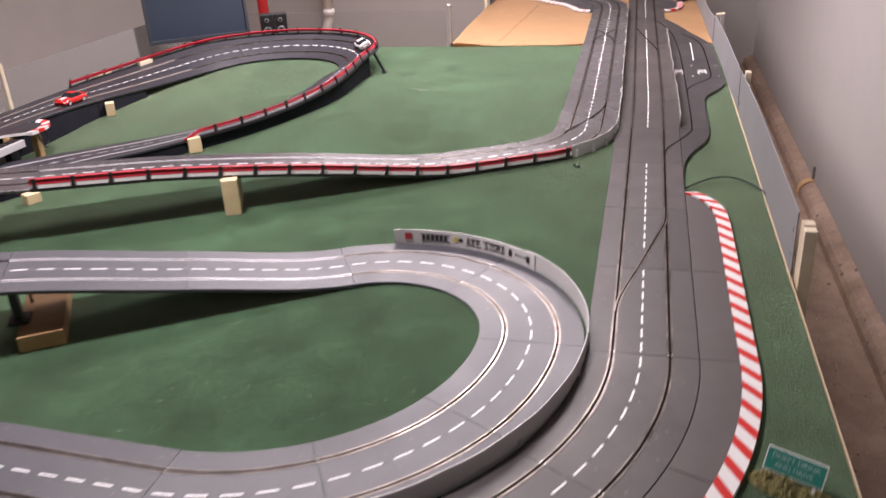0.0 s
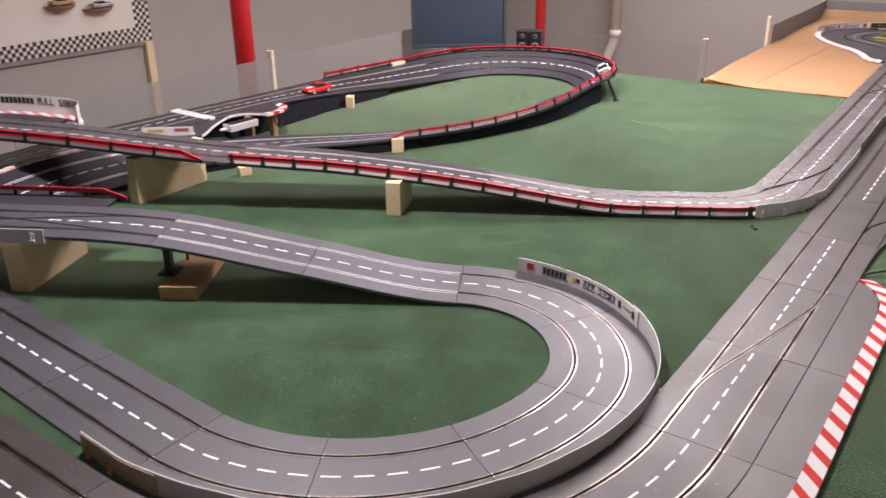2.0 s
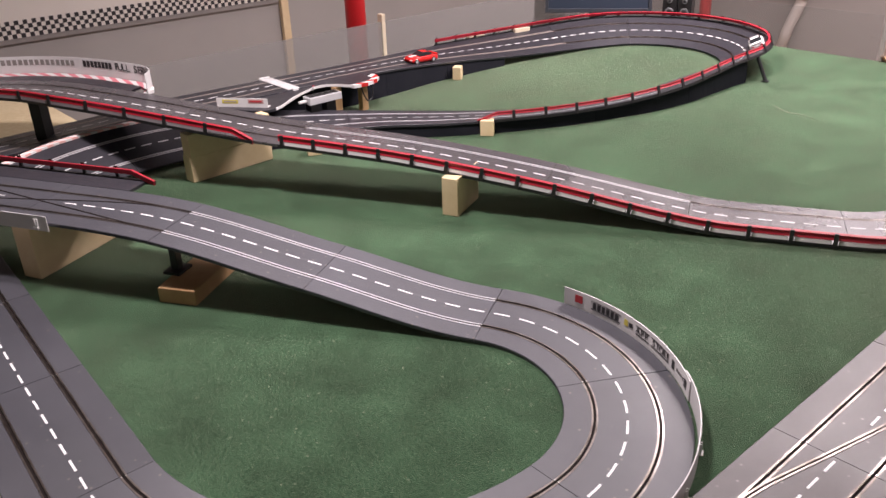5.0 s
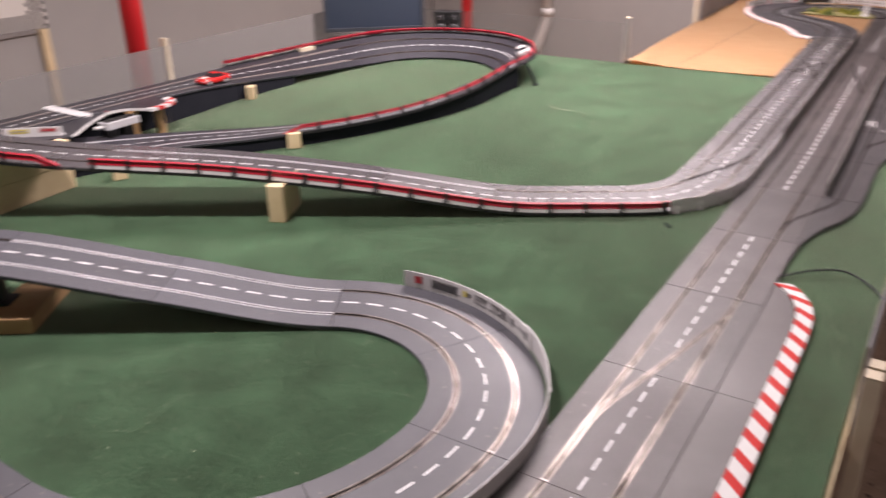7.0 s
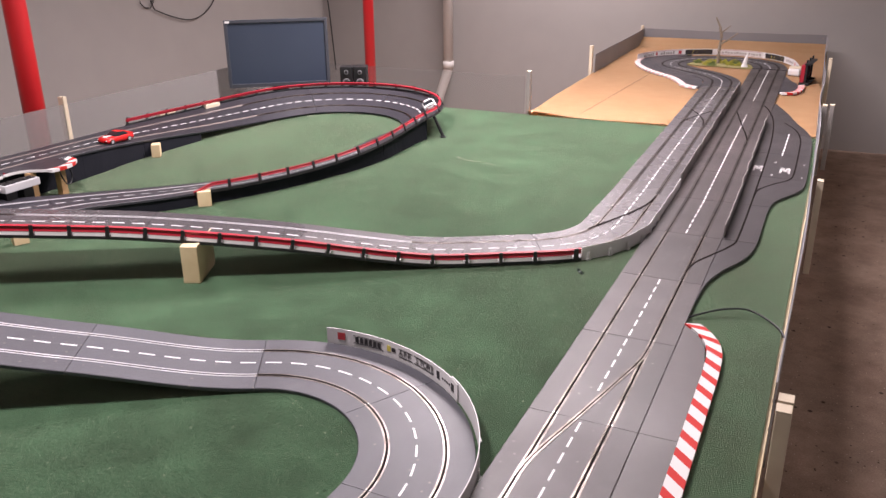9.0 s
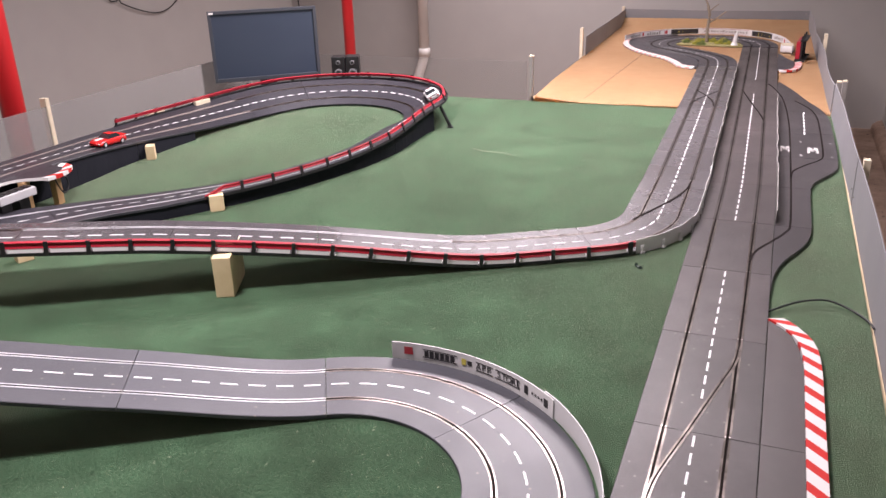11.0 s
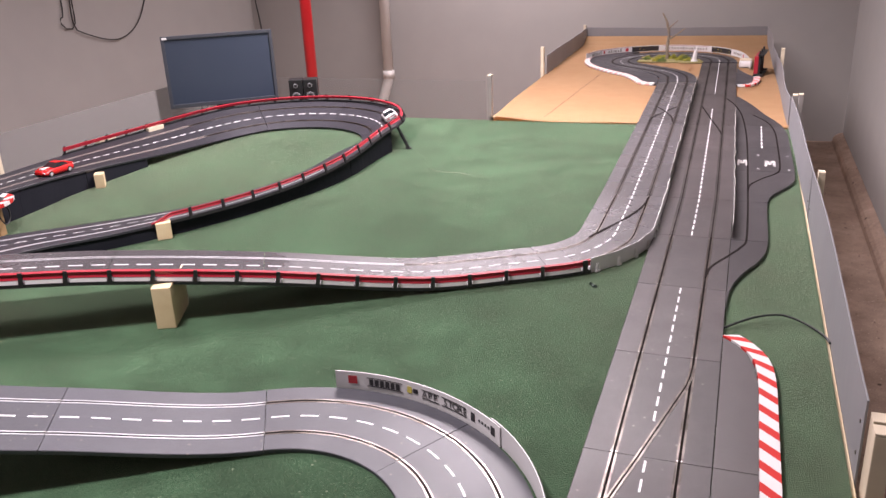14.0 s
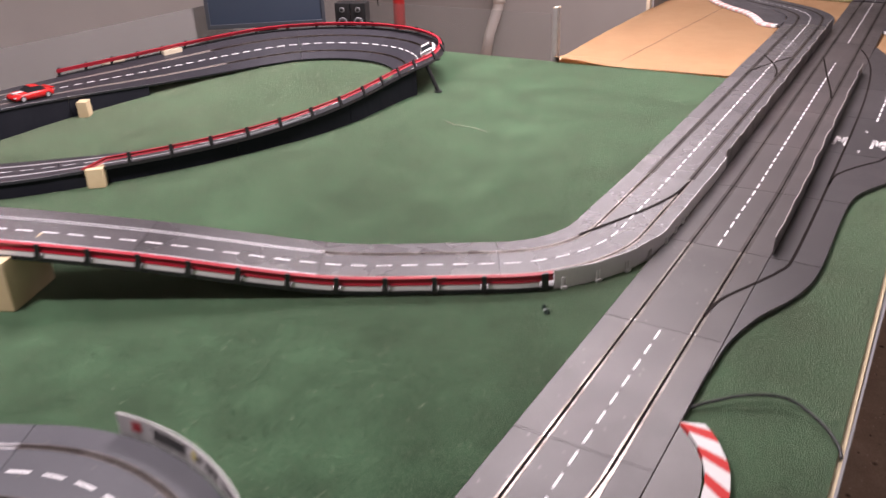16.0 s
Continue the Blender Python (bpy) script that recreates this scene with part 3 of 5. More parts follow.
banner_bar(95.0, 97.5, 0.010, 0.026, RED_INK)
for i in range(6):
    banner_bar(91.6 - i * 1.55 - 1.15, 91.6 - i * 1.55, 0.010, 0.023, INK)
banner_bar(81.8, 92.2, 0.0075, 0.0092, INK)
banner_bar(81.8, 92.2, 0.0242, 0.0256, INK)
banner_bar(79.0, 80.4, 0.011, 0.024, YELLOW_INK)
banner_bar(77.2, 78.6, 0.013, 0.022, INK)
banner_bar(70.4, 75.9, 0.0075, 0.0092, INK)
banner_bar(70.4, 75.9, 0.0242, 0.0256, INK)
banner_bar(61.2, 69.6, 0.0075, 0.0092, INK)
banner_bar(61.2, 69.6, 0.0242, 0.0256, INK)
banner_bar(58.0, 59.4, 0.008, 0.025, INK)
for i in range(4):
    banner_bar(56.6 - i * 1.2 - 0.6, 56.6 - i * 1.2, 0.014, 0.019, INK)
banner_bar(50.2, 51.8, 0.008, 0.024, INK)

# clear strip between the two parallel straights, and round the bend
DULL_EDGE = material("pale_strip_edge", (0.46, 0.44, 0.42), 0.5, second=(0.30, 0.285, 0.27), scale=60, coarse=20, amount=1.3)
# Dusty plastic whose colour is darkened to show its unlit side.
DUSTY_UNLIT_STRIP = material("dusty_unlit_strip", (0.17, 0.158, 0.145), 0.45, second=(0.07, 0.064, 0.060), scale=40, coarse=8, amount=1.2)
strip = barrier(bridge, 0.05, 1.96, -(HALF + 0.004), 0.042, DUSTY_UNLIT_STRIP, "dusty crumpled plastic strip, darkened as unlit, standing between the two straights", wave=0.007, base=-0.008, rim=DULL_EDGE)
barrier(bridge, 1.955, B0 - 0.072, -(HALF + 0.0045), 0.030, GREY_CARD, "", wave=0.004, base=-0.008, parent=strip)
for i in range(7):
    clip(strip, bridge, B0 - 0.085 - i * 0.052, -(HALF + 0.005), -1)
for i in range(5):
    clip(strip, bridge, 0.75 + i * 0.3, -(HALF - 0.004), -1)


# ---- kerbs and shoulders of the main straight ----
SHOULDER = material("shoulder_plastic", (0.078, 0.068, 0.067), 0.42, second=(0.056, 0.048, 0.047), scale=40, coarse=4, bump=0.1, bump_scale=900, random_tone=0.06)
RED_KERB = material("kerb_red", (0.56, 0.024, 0.020), 0.62, spec=0.3, second=(0.44, 0.024, 0.022), scale=40)
ROSE_KERB = material("kerb_rose", (0.56, 0.13, 0.17), 0.5, second=(0.60, 0.24, 0.26), scale=60)
PINK_KERB = material("kerb_pink", (0.70, 0.33, 0.30), 0.5, second=(0.66, 0.42, 0.39), scale=60)
WHITE_KERB = material("kerb_white", (0.70, 0.69, 0.68), 0.6, spec=0.3, second=(0.60, 0.59, 0.58), scale=40)


def ribbon(pts):
    return Line([(x, y, TOP) for x, y in pts])


def kerb_block(own, line, a, b, half, slant, up, mat):
    """One block of a kerb, cut aslant at both ends."""
    bm = bmesh.new()
    rows = []
    for d, h in ((-half, -0.008), (-half, 0.0004), (half, up), (half, -0.008)):
        sl = slant * d / half * 0.5
        fa, fb = line.at(a + sl), line.at(b + sl)
        rows.append([bm.verts.new(f[0] + f[1] * d + f[2] * h) for f in (fa, fb)])
    for k in range(4):
        a4, b4 = rows[k], rows[(k + 1) % 4]
        bm.faces.new((a4[0], a4[1], b4[1], b4[0]))
    bm.faces.new([r[0] for r in rows][::-1])
    bm.faces.new([r[1] for r in rows])
    bmesh.ops.recalc_face_normals(bm, faces=bm.faces)
    part("kerb_block", bm, mat, own)


def kerb(line, half, label, period, slant=0.012, s0=0.0, s1=None, up=0.003, name="kerb", side=1, red=None):
    """A raised kerb of alternating red and white blocks."""
    own = thing(name, label, "kerb", group="red and white kerbs")
    s1 = s1 or line.length
    n = max(2, round((s1 - s0) / (period / 2)))
    for i in range(n):
        a, b = s0 + (s1 - s0) * i / n, s0 + (s1 - s0) * (i + 1) / n
        kerb_block(own, line, a, b, half, slant * side, up, (red or RED_KERB) if i % 2 else WHITE_KERB)
    return own


KC = (-0.693, -0.345)
kerb_pts = [(0.108, 0.468), (0.130, 0.448), (0.155, 0.412), (0.172, 0.37), (0.179, 0.32), (0.1815, 0.25)]
kerb_pts += [(0.1815, 0.25 - 0.035 * i) for i in range(1, 17)]
kerb_pts += [(KC[0] + 0.8745 * math.cos(radians(a)), KC[1] + 0.8745 * math.sin(radians(a))) for a in range(0, -44, -2)]
kerb_line = spline([(x, y, TOP, 0) for x, y in kerb_pts])
own = thing("kerb", "red and white striped kerb beside the main straight", "kerb", group="red and white kerbs")
bend_s = kerb_line.near(0.1815, -0.345)
stripe = kerb_line.near(0.1815, 0.329) + 0.0135
while stripe > 0.05:
    stripe -= 0.0563
edges = [0.0]
while stripe < kerb_line.length:
    pitch = 0.0563 if stripe < bend_s else 0.0515
    edges += [stripe, min(stripe + 0.42 * pitch, kerb_line.length)]
    stripe += pitch
if edges[-1] < kerb_line.length:
    edges.append(kerb_line.length)
for i, (a, b) in enumerate(zip(edges, edges[1:])):
    if b - a > 1e-4:
        kerb_block(own, kerb_line, a, b, 0.0155, -0.027, 0.003, RED_KERB if i % 2 else WHITE_KERB)


def shoulder_piece(owner, outline, z1=TOP, z0=0.001, mat=SHOULDER, name="shoulder_piece"):
    """A flat plate from an outline in plan, with a slight edge bevel."""
    bm = bmesh.new()
    f = bm.faces.new([bm.verts.new((x, y, z0)) for x, y in outline])
    if f.normal.z < 0:
        f.normal_flip()
    g = bmesh.ops.extrude_face_region(bm, geom=[f])
    for v in g["geom"]:
        if isinstance(v, bmesh.types.BMVert):
            v.co.z = z1
    bmesh.ops.recalc_face_normals(bm, faces=bm.faces)
    return part(name, bm, mat, owner)


sh = thing("track_shoulder", "dark grey run-off shoulder between straight and kerb", "track shoulder")
IN, OUT = 0.1000, 0.1655
shoulder_piece(sh, [(IN, 0.0012), (OUT, 0.0012), (OUT, 0.28), (0.158, 0.345), (0.146, 0.392), (0.126, 0.425), (IN, 0.452)])
shoulder_piece(sh, [(IN, -0.3444), (OUT, -0.3444), (OUT, 0.0), (IN, 0.0)])
for a0, a1 in ((0, -22), (-22.1, -44)):
    k = 12
    arc = [a0 + (a1 - a0) * i / k for i in range(k + 1)]
    outl = [(KC[0] + 0.793 * math.cos(radians(a)), KC[1] - 0.0005 + 0.793 * math.sin(radians(a))) for a in arc]
    outl += [(KC[0] + 0.8585 * math.cos(radians(a)), KC[1] - 0.0005 + 0.8585 * math.sin(radians(a))) for a in arc[::-1]]
    shoulder_piece(sh, outl)


# ---- pit lane ----
def smooth_outline(pts, n=6):
    out = []
    for i in range(len(pts) - 1):
        a, b, c, d = (Vector(pts[max(i - 1, 0)]), Vector(pts[i]), Vector(pts[i + 1]), Vector(pts[min(i + 2, len(pts) - 1)]))
        for j in range(n):
            k = j / n
            out.append(tuple(0.5 * (2 * b + (c - a) * k + (2 * a - 5 * b + 4 * c - d) * k * k + (3 * b - a - 3 * c + d) * k**3)))
    return out + [tuple(pts[-1])]


def main_x(y):
    return -max(0, y - 1.38) * math.tan(radians(SKEW))


PIT_GREY = material("pit_plastic", (0.046, 0.042, 0.044), 0.40, second=(0.032, 0.029, 0.031), scale=45, coarse=4, bump=0.1, bump_scale=900, random_tone=0.10)
pit = thing("pit_lane", "dark grey pit lane plates with white markings beside the straight", "slot car track")
edge = smooth_outline([(0.101, 0.60), (0.106, 0.70), (0.130, 0.80), (0.170, 0.90), (0.190, 1.02), (0.192, 1.32), (0.205, 1.45), (0.262, 1.58), (0.281, 1.70), (0.279, 2.10), (0.274, 2.32), (0.250, 2.49), (0.200, 2.65), (0.150, 2.85), (0.085, 3.06)])
cuts = [0.60, 1.035, 1.38, 1.725, 2.07, 2.415, 3.06]
for a, b in zip(cuts, cuts[1:]):
    def edge_x(y):
        return float(np.interp(y, [q[1] for q in edge], [q[0] for q in edge]))
    ys = [a + 0.0008 + (b - a - 0.0016) * i / 16 for i in range(17)]
    outl = [(edge_x(y), y) for y in ys] + [(HALF + 0.001 + main_x(y), y) for y in ys[::-1]]
    shoulder_piece(pit, outl, mat=PIT_GREY, name="pit_plate")



def slot_strip(owner, ctrl, rails=False, z=TOP, lift=0.0009, name="slot"):
    """A guide slot that leaves the straight lanes, laid as a strip black for a channel's shade, with optional steel
    strips.
    """
    line = spline([(x, y, z, 0) for x, y in ctrl])
    fr = line.frames(0, line.length, 0.02)
    w = 0.0013 if rails else 0.0028
    bm = bmesh.new()
    add_sweep(bm, fr, [(-w, -0.003), (-w, lift), (w, lift), (w, -0.003)])
    ob = part(name, bm, SLOT_BLACK, owner)
    if rails:
        for side in (-1, 1):
            bm = bmesh.new()
            c = side * 0.0031
            add_sweep(bm, fr, [(c - 0.0015, -0.002), (c - 0.0015, lift + 0.0002), (c + 0.0015, lift + 0.0002), (c + 0.0015, -0.002)])
            part("conductor_rail", bm, BROWN_STEEL, ob)
    return ob


slot_strip(t_main, [(-0.05, -0.20), (-0.043, -0.13), (-0.012, 0.0), (0.025, 0.16), (0.045, 0.25), (0.05, 0.32)], rails=True, name="lane_change")
slot_strip(t_main, [(-0.068, 2.80), (-0.05, 2.70), (-0.012, 2.50), (0.02, 2.34), (0.034, 2.25)], name="lane_change")
slot_strip(t_bridge, [(-0.148, 1.36), (-0.155, 1.27), (-0.185, 1.16), (-0.225, 1.06), (-0.262, 0.97)], name="lane_change")
slot_strip(t_bridge, [(-0.27, 2.46), (-0.255, 2.56), (-0.215, 2.68), (-0.178, 2.78)], name="lane_change")
slot_strip(t_bridge, [(-0.172, 2.46), (-0.185, 2.56), (-0.225, 2.68), (-0.272, 2.78)], name="lane_change")
slot_strip(pit, [(0.05, 0.76), (0.060, 0.83), (0.100, 0.92), (0.128, 0.99), (0.139, 1.08), (0.137, 1.6), (0.128, 2.2), (0.105, 2.62), (0.070, 2.86), (0.034, 3.0)], name="slot")
slot_strip(pit, [(0.138, 1.48), (0.145, 1.56), (0.185, 1.645), (0.225, 1.71), (0.238, 1.80), (0.236, 2.15), (0.230, 2.34), (0.205, 2.50), (0.150, 2.64)], name="slot")
for i in range(7):
    y = 2.05 + i * 0.055
    part("dash", box(0.182 - 0.0025, 0.182 + 0.0025, y, y + 0.036, TOP - 0.001, TOP + 0.0006), WHITE_LINE, pit)
# box markings: the strokes of a letter M
for cx, cy in ((0.118, 1.83), (0.207, 1.83)):
    for x0, y0, x1, y1, w in ((-0.014, -0.038, -0.012, 0.038, 0.0080), (0.014, -0.038, 0.012, 0.038, 0.0080), (-0.0080, 0.034, -0.0003, -0.018, 0.0080), (0.0080, 0.034, 0.0003, -0.018, 0.0080)):
        bm = bmesh.new()
        f = bm.faces.new([bm.verts.new((cx + x, cy + y, TOP + 0.0006)) for x, y in ((x0 - w / 2, y0), (x0 + w / 2, y0), (x1 + w / 2, y1), (x1 - w / 2, y1))])
        g = bmesh.ops.extrude_face_region(bm, geom=[f])
        bmesh.ops.translate(bm, vec=(0, 0, -0.0012), verts=[v for v in g["geom"] if isinstance(v, bmesh.types.BMVert)])
        bmesh.ops.recalc_face_normals(bm, faces=bm.faces)
        part("marking_stroke", bm, WORN_PAINT, pit)
for x in (0.165, 0.262):
    for y in (1.75, 1.76, 1.93, 1.94):
        part("contact_mark", box(x, x + 0.007, y, y + 0.003, TOP - 0.001, TOP + 0.0006), WHITE_LINE, pit)
pw_line = spline([(0.101, 1.05, TOP, 0), (0.098, 1.4, TOP, 0), (0.090, 1.8, TOP, 0), (0.083, 2.2, TOP, 0), (0.076, 2.62, TOP, 0)])
barrier(pw_line, 0, pw_line.length, 0.0, 0.036, DUSTY_UNLIT_STRIP, "thin dusty pit wall, darkened as unlit, with a pale ragged edge beside the pit lane", wave=0.007, base=0.0006, name="pit_wall", group="", rim=DULL_EDGE)


# ---- wooden supports ----
def block(name, label, m, sx, sy, sz, mat=PINE, seam=False, cat="block"):
    own = thing(name, label, cat, m=m, group="wooden blocks")
    if seam:
        h = sz * 0.52
        part("lower_block", box(-sx / 2, sx / 2, -sy / 2, sy / 2, 0, h, bevel=0.002), mat, own)
        part("upper_block", box(-sx / 2 + 0.003, sx / 2 + 0.002, -sy / 2 + 0.002, sy / 2 + 0.004, h + 0.0005, sz, bevel=0.002), mat, own)
    else:
        part("body", box(-sx / 2, sx / 2, -sy / 2, sy / 2, 0, sz, bevel=0.002), mat, own)
    return own


block("wood_block", "pale pine block standing upright under the bridge", pose(-1.088, 0.272, 0, 0, 0, 24), 0.042, 0.135, 0.098)
block("wood_block", "two stacked pine boards carrying the high bridge", pose(-1.772, -0.004, 0, 0, 0, 3), 0.042, 0.262, 0.139, seam=True)
block("wood_block", "pine block carrying the lower bridge", pose(-1.52, -0.545, 0, 0, 0, 26), 0.05, 0.237, 0.122)
block("wood_block", "flat rough lumber offcut lying on the carpet", pose(-1.192, -0.376, 0, 0, 0, 33), 0.085, 0.235, 0.033, mat=PINE_DARK)
block("wood_block", "small pine block under the loop track", pose(-1.452, 0.722, 0, 0, 0, 40), 0.042, 0.035, 0.050)
block("wood_block", "black block standing under the high bridge", pose(-2.34, -0.33, -0.002, 0, 0, 40), 0.035, 0.045, 0.190, mat=BLACK)
block("wood_block", "small pine block beside the underpass", pose(-1.705, 0.238, 0, 0, 0, 65), 0.04, 0.035, 0.030)
block("wood_block", "pine block standing before the black panels", pose(-2.040, 1.135, 0, 0, 0, 35), 0.032, 0.042, 0.050)

pillar = thing("track_support", "black plastic support pillar on a lumber offcut", "support", m=pose(-1.205, -0.432, 0.0335, 0, 0, 30))
bm = bmesh.new()
add_box(bm, -0.008, 0.008, -0.010, 0.010, 0, 0.072, bevel=0.002)
add_box(bm, -0.013, 0.013, -0.018, 0.018, 0.0722, 0.082, bevel=0.0015)
part("column", bm, BLACK, pillar)
part("foot", box(-0.020, 0.020, -0.024, 0.024, 0, 0.006, bevel=0.001), BLACK, pillar)
bm = bmesh.new()
add_tube(bm, (0.012, 0.075, 0.0), (0.012, 0.075, 0.074), 0.003)
part("rod", bm, BLACK, pillar)

# black panels added as the black band under the raised loop
SKIRT = material("black_panel_sheet", (0.010, 0.011, 0.016), 0.8, second=(0.016, 0.017, 0.023), scale=12, coarse=4, spec=0.15)


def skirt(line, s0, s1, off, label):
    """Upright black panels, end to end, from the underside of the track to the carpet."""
    own = thing("under_track_panels", label, "skirt", group="track skirts")
    count = max(1, round((s1 - s0) / 0.36))
    for j in range(count):
        bm = bmesh.new()
        rings = []
        a, b = s0 + (s1 - s0) * j / count, s0 + (s1 - s0) * (j + 1) / count
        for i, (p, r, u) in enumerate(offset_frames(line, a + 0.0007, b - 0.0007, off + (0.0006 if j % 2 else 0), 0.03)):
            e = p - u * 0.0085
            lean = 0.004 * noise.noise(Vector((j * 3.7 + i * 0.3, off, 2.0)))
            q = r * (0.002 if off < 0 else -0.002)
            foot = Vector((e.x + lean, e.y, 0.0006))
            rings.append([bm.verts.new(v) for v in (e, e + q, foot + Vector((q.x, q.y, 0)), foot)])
        for c, d in zip(rings, rings[1:]):
            for k in range(4):
                bm.faces.new((c[k], c[(k + 1) % 4], d[(k + 1) % 4], d[k]))
        bm.faces.new(rings[0][::-1])
        bm.faces.new(rings[-1])
        bmesh.ops.recalc_face_normals(bm, faces=bm.faces)
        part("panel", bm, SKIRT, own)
    return own


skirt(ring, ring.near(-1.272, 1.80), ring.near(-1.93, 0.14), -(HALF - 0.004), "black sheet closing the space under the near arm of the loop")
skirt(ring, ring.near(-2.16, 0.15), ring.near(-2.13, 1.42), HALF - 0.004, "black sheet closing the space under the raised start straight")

# raking legs of the banked loop
for a, label in ((4, "black raking leg propping up the banked loop"), (60, "black raking leg propping up the banked loop"), (110, "black raking leg propping up the banked loop"), (150, "black raking leg propping up the banked loop")):
    leg = thing("loop_leg", label, "support", group="loop legs")
    c, s = math.cos(radians(a)), math.sin(radians(a))
    bm = bmesh.new()
    add_tube(bm, (LC[0] + 0.485 * c, LC[1] + 0.485 * s, 0.086), (LC[0] + 0.525 * c, LC[1] + 0.525 * s, 0.004), 0.006, 0.007)
    part("strut", bm, BLACK, leg)
    bm = bmesh.new()
    add_tube(bm, (LC[0] + 0.525 * c, LC[1] + 0.525 * s, 0), (LC[0] + 0.525 * c, LC[1] + 0.525 * s, 0.005), 0.014)
    part("foot", bm, BLACK, leg)

# ---- fences round the board ----
def clear_sheet(name, colour, share):
    m = bpy.data.materials.new(name)
    m.use_nodes = True
    nt = m.node_tree
    p = nt.nodes["Principled BSDF"]
    p.inputs["Base Color"].default_value = (*colour, 1)
    p.inputs["Roughness"].default_value = 0.6
    p.inputs["Specular IOR Level"].default_value = 0.1
    tr = nt.nodes.new("ShaderNodeBsdfTransparent")
    mx = nt.nodes.new("ShaderNodeMixShader")
    mx.inputs[0].default_value = share
    nt.links.new(tr.outputs[0], mx.inputs[1])
    nt.links.new(p.outputs[0], mx.inputs[2])
    nt.links.new(mx.outputs[0], nt.nodes["Material Output"].inputs[0])
    return m


ACRYLIC = clear_sheet("hazy_acrylic", (0.222, 0.211, 0.203), 0.50)
CLEAR = clear_sheet("clear_acrylic", (0.20, 0.19, 0.18), 0.14)
CREAM = material("cream_wood", (0.66, 0.58, 0.44), 0.6, second=(0.55, 0.46, 0.33), scale=12, coarse=25)
GREY_WOOD = material("weathered_batten", (0.30, 0.28, 0.26), 0.65, second=(0.22, 0.20, 0.19), scale=12, coarse=30)


def sheet_fence(name, label, a, b, h, mat, wave=0.0, sag=0.0, z0=-0.03, group="board fences", bow=0.0):
    a, b = Vector((*a, 0)), Vector((*b, 0))
    d = (b - a).normalized()
    nrm = Vector((-d.y, d.x, 0))
    n = max(2, int((b - a).length / 0.05))
    bm = bmesh.new()
    rings = []
    for i in range(n + 1):
        k = i / n
        p = a.lerp(b, k)
        w = nrm * (-bow * math.sin(k * math.pi) + wave * math.sin(k * math.pi * 2.3) + wave * 0.5 * noise.noise(Vector((k * 5, a.x, a.y))))
        top = h - sag * math.sin(k * math.pi) ** 2 + wave * 0.6 * noise.noise(Vector((k * 7, 3.3, a.y)))
        rings.append([bm.verts.new(q) for q in (p + Vector((0, 0, z0)), p + nrm * 0.003 + Vector((0, 0, z0)), p + w + nrm * 0.003 + Vector((0, 0, top)), p + w + Vector((0, 0, top)))])
    for r, s in zip(rings, rings[1:]):
        for k in range(4):
            bm.faces.new((r[k], r[(k + 1) % 4], s[(k + 1) % 4], s[k]))
    bm.faces.new(rings[0][::-1])
    bm.faces.new(rings[-1])
    own = thing(name, label, "fence", group=group)
    pane = part("sheet", bm, mat, own)
    pane.visible_shadow = mat not in (ACRYLIC, CLEAR)
    for k in (0.02, 0.98):
        p = a.lerp(b, k) - nrm * 0.0012
        for z in (0.03, 0.085):
            bm = bmesh.new()
            add_tube(bm, p + Vector((0, 0, z)), p + nrm * 0.0055 + Vector((0, 0, z)), 0.0032, seg=8)
            part("screw", bm, STEEL, own)
    return own


def fence_post(x, y, h, rz, mat, label, sx=0.018, sy=0.030, z0=-0.16):
    own = thing("fence_post", label, "post", m=pose(x, y, 0, 0, 0, rz), group="fence posts")
    part("batten", box(-sx / 2, sx / 2, -sy / 2, sy / 2, z0, h - 0.004, bevel=0.0015), mat, own)
    part("cut_end", box(-sx / 2, sx / 2, -sy / 2, sy / 2, h - 0.0038, h, bevel=0.0008), CREAM, own, "pale sawn end")
    return own


EDGE = 0.304
sheet_fence("sheet_fence", "bowed grey plastic sheet along the board edge", (EDGE, 0.046), (EDGE, 1.30), 0.134, PANEL, 0.0012, 0.0, bow=0.004)
sheet_fence("sheet_fence", "bowed grey plastic sheet along the board edge", (EDGE, 1.33), (EDGE - 0.015, 2.44), 0.128, PANEL, 0.001, 0.0, bow=0.003)
sheet_fence("sheet_fence", "grey sheet fence beside the brown paper", (EDGE - 0.017, 2.47), (EDGE - 0.036, 3.72), 0.118, PANEL, 0.006, 0.012)
sheet_fence("sheet_fence", "grey sheet fence beside the brown paper", (EDGE - 0.037, 3.74), (0.238, 5.195), 0.112, PANEL, 0.006, 0.008)
sheet_fence("sheet_fence", "grey sheet fence at the far end of the board", (0.238, 5.20), (-1.030, 5.20), 0.108, PANEL, 0.004, 0.006)
sheet_fence("sheet_fence", "grey sheet fence beside the brown paper", (-1.030, 5.195), (-1.006, 3.72), 0.108, PANEL, 0.004, 0.006)
sheet_fence("acrylic_fence", "hazy acrylic sheet along the board edge", (-2.474, -0.10), (-2.474, 2.43), 0.175, ACRYLIC, 0.0)
sheet_fence("acrylic_fence", "clear acrylic sheet along the back board edge", (-2.47, 2.437), (-0.99, 2.437), 0.175, CLEAR, 0.0)
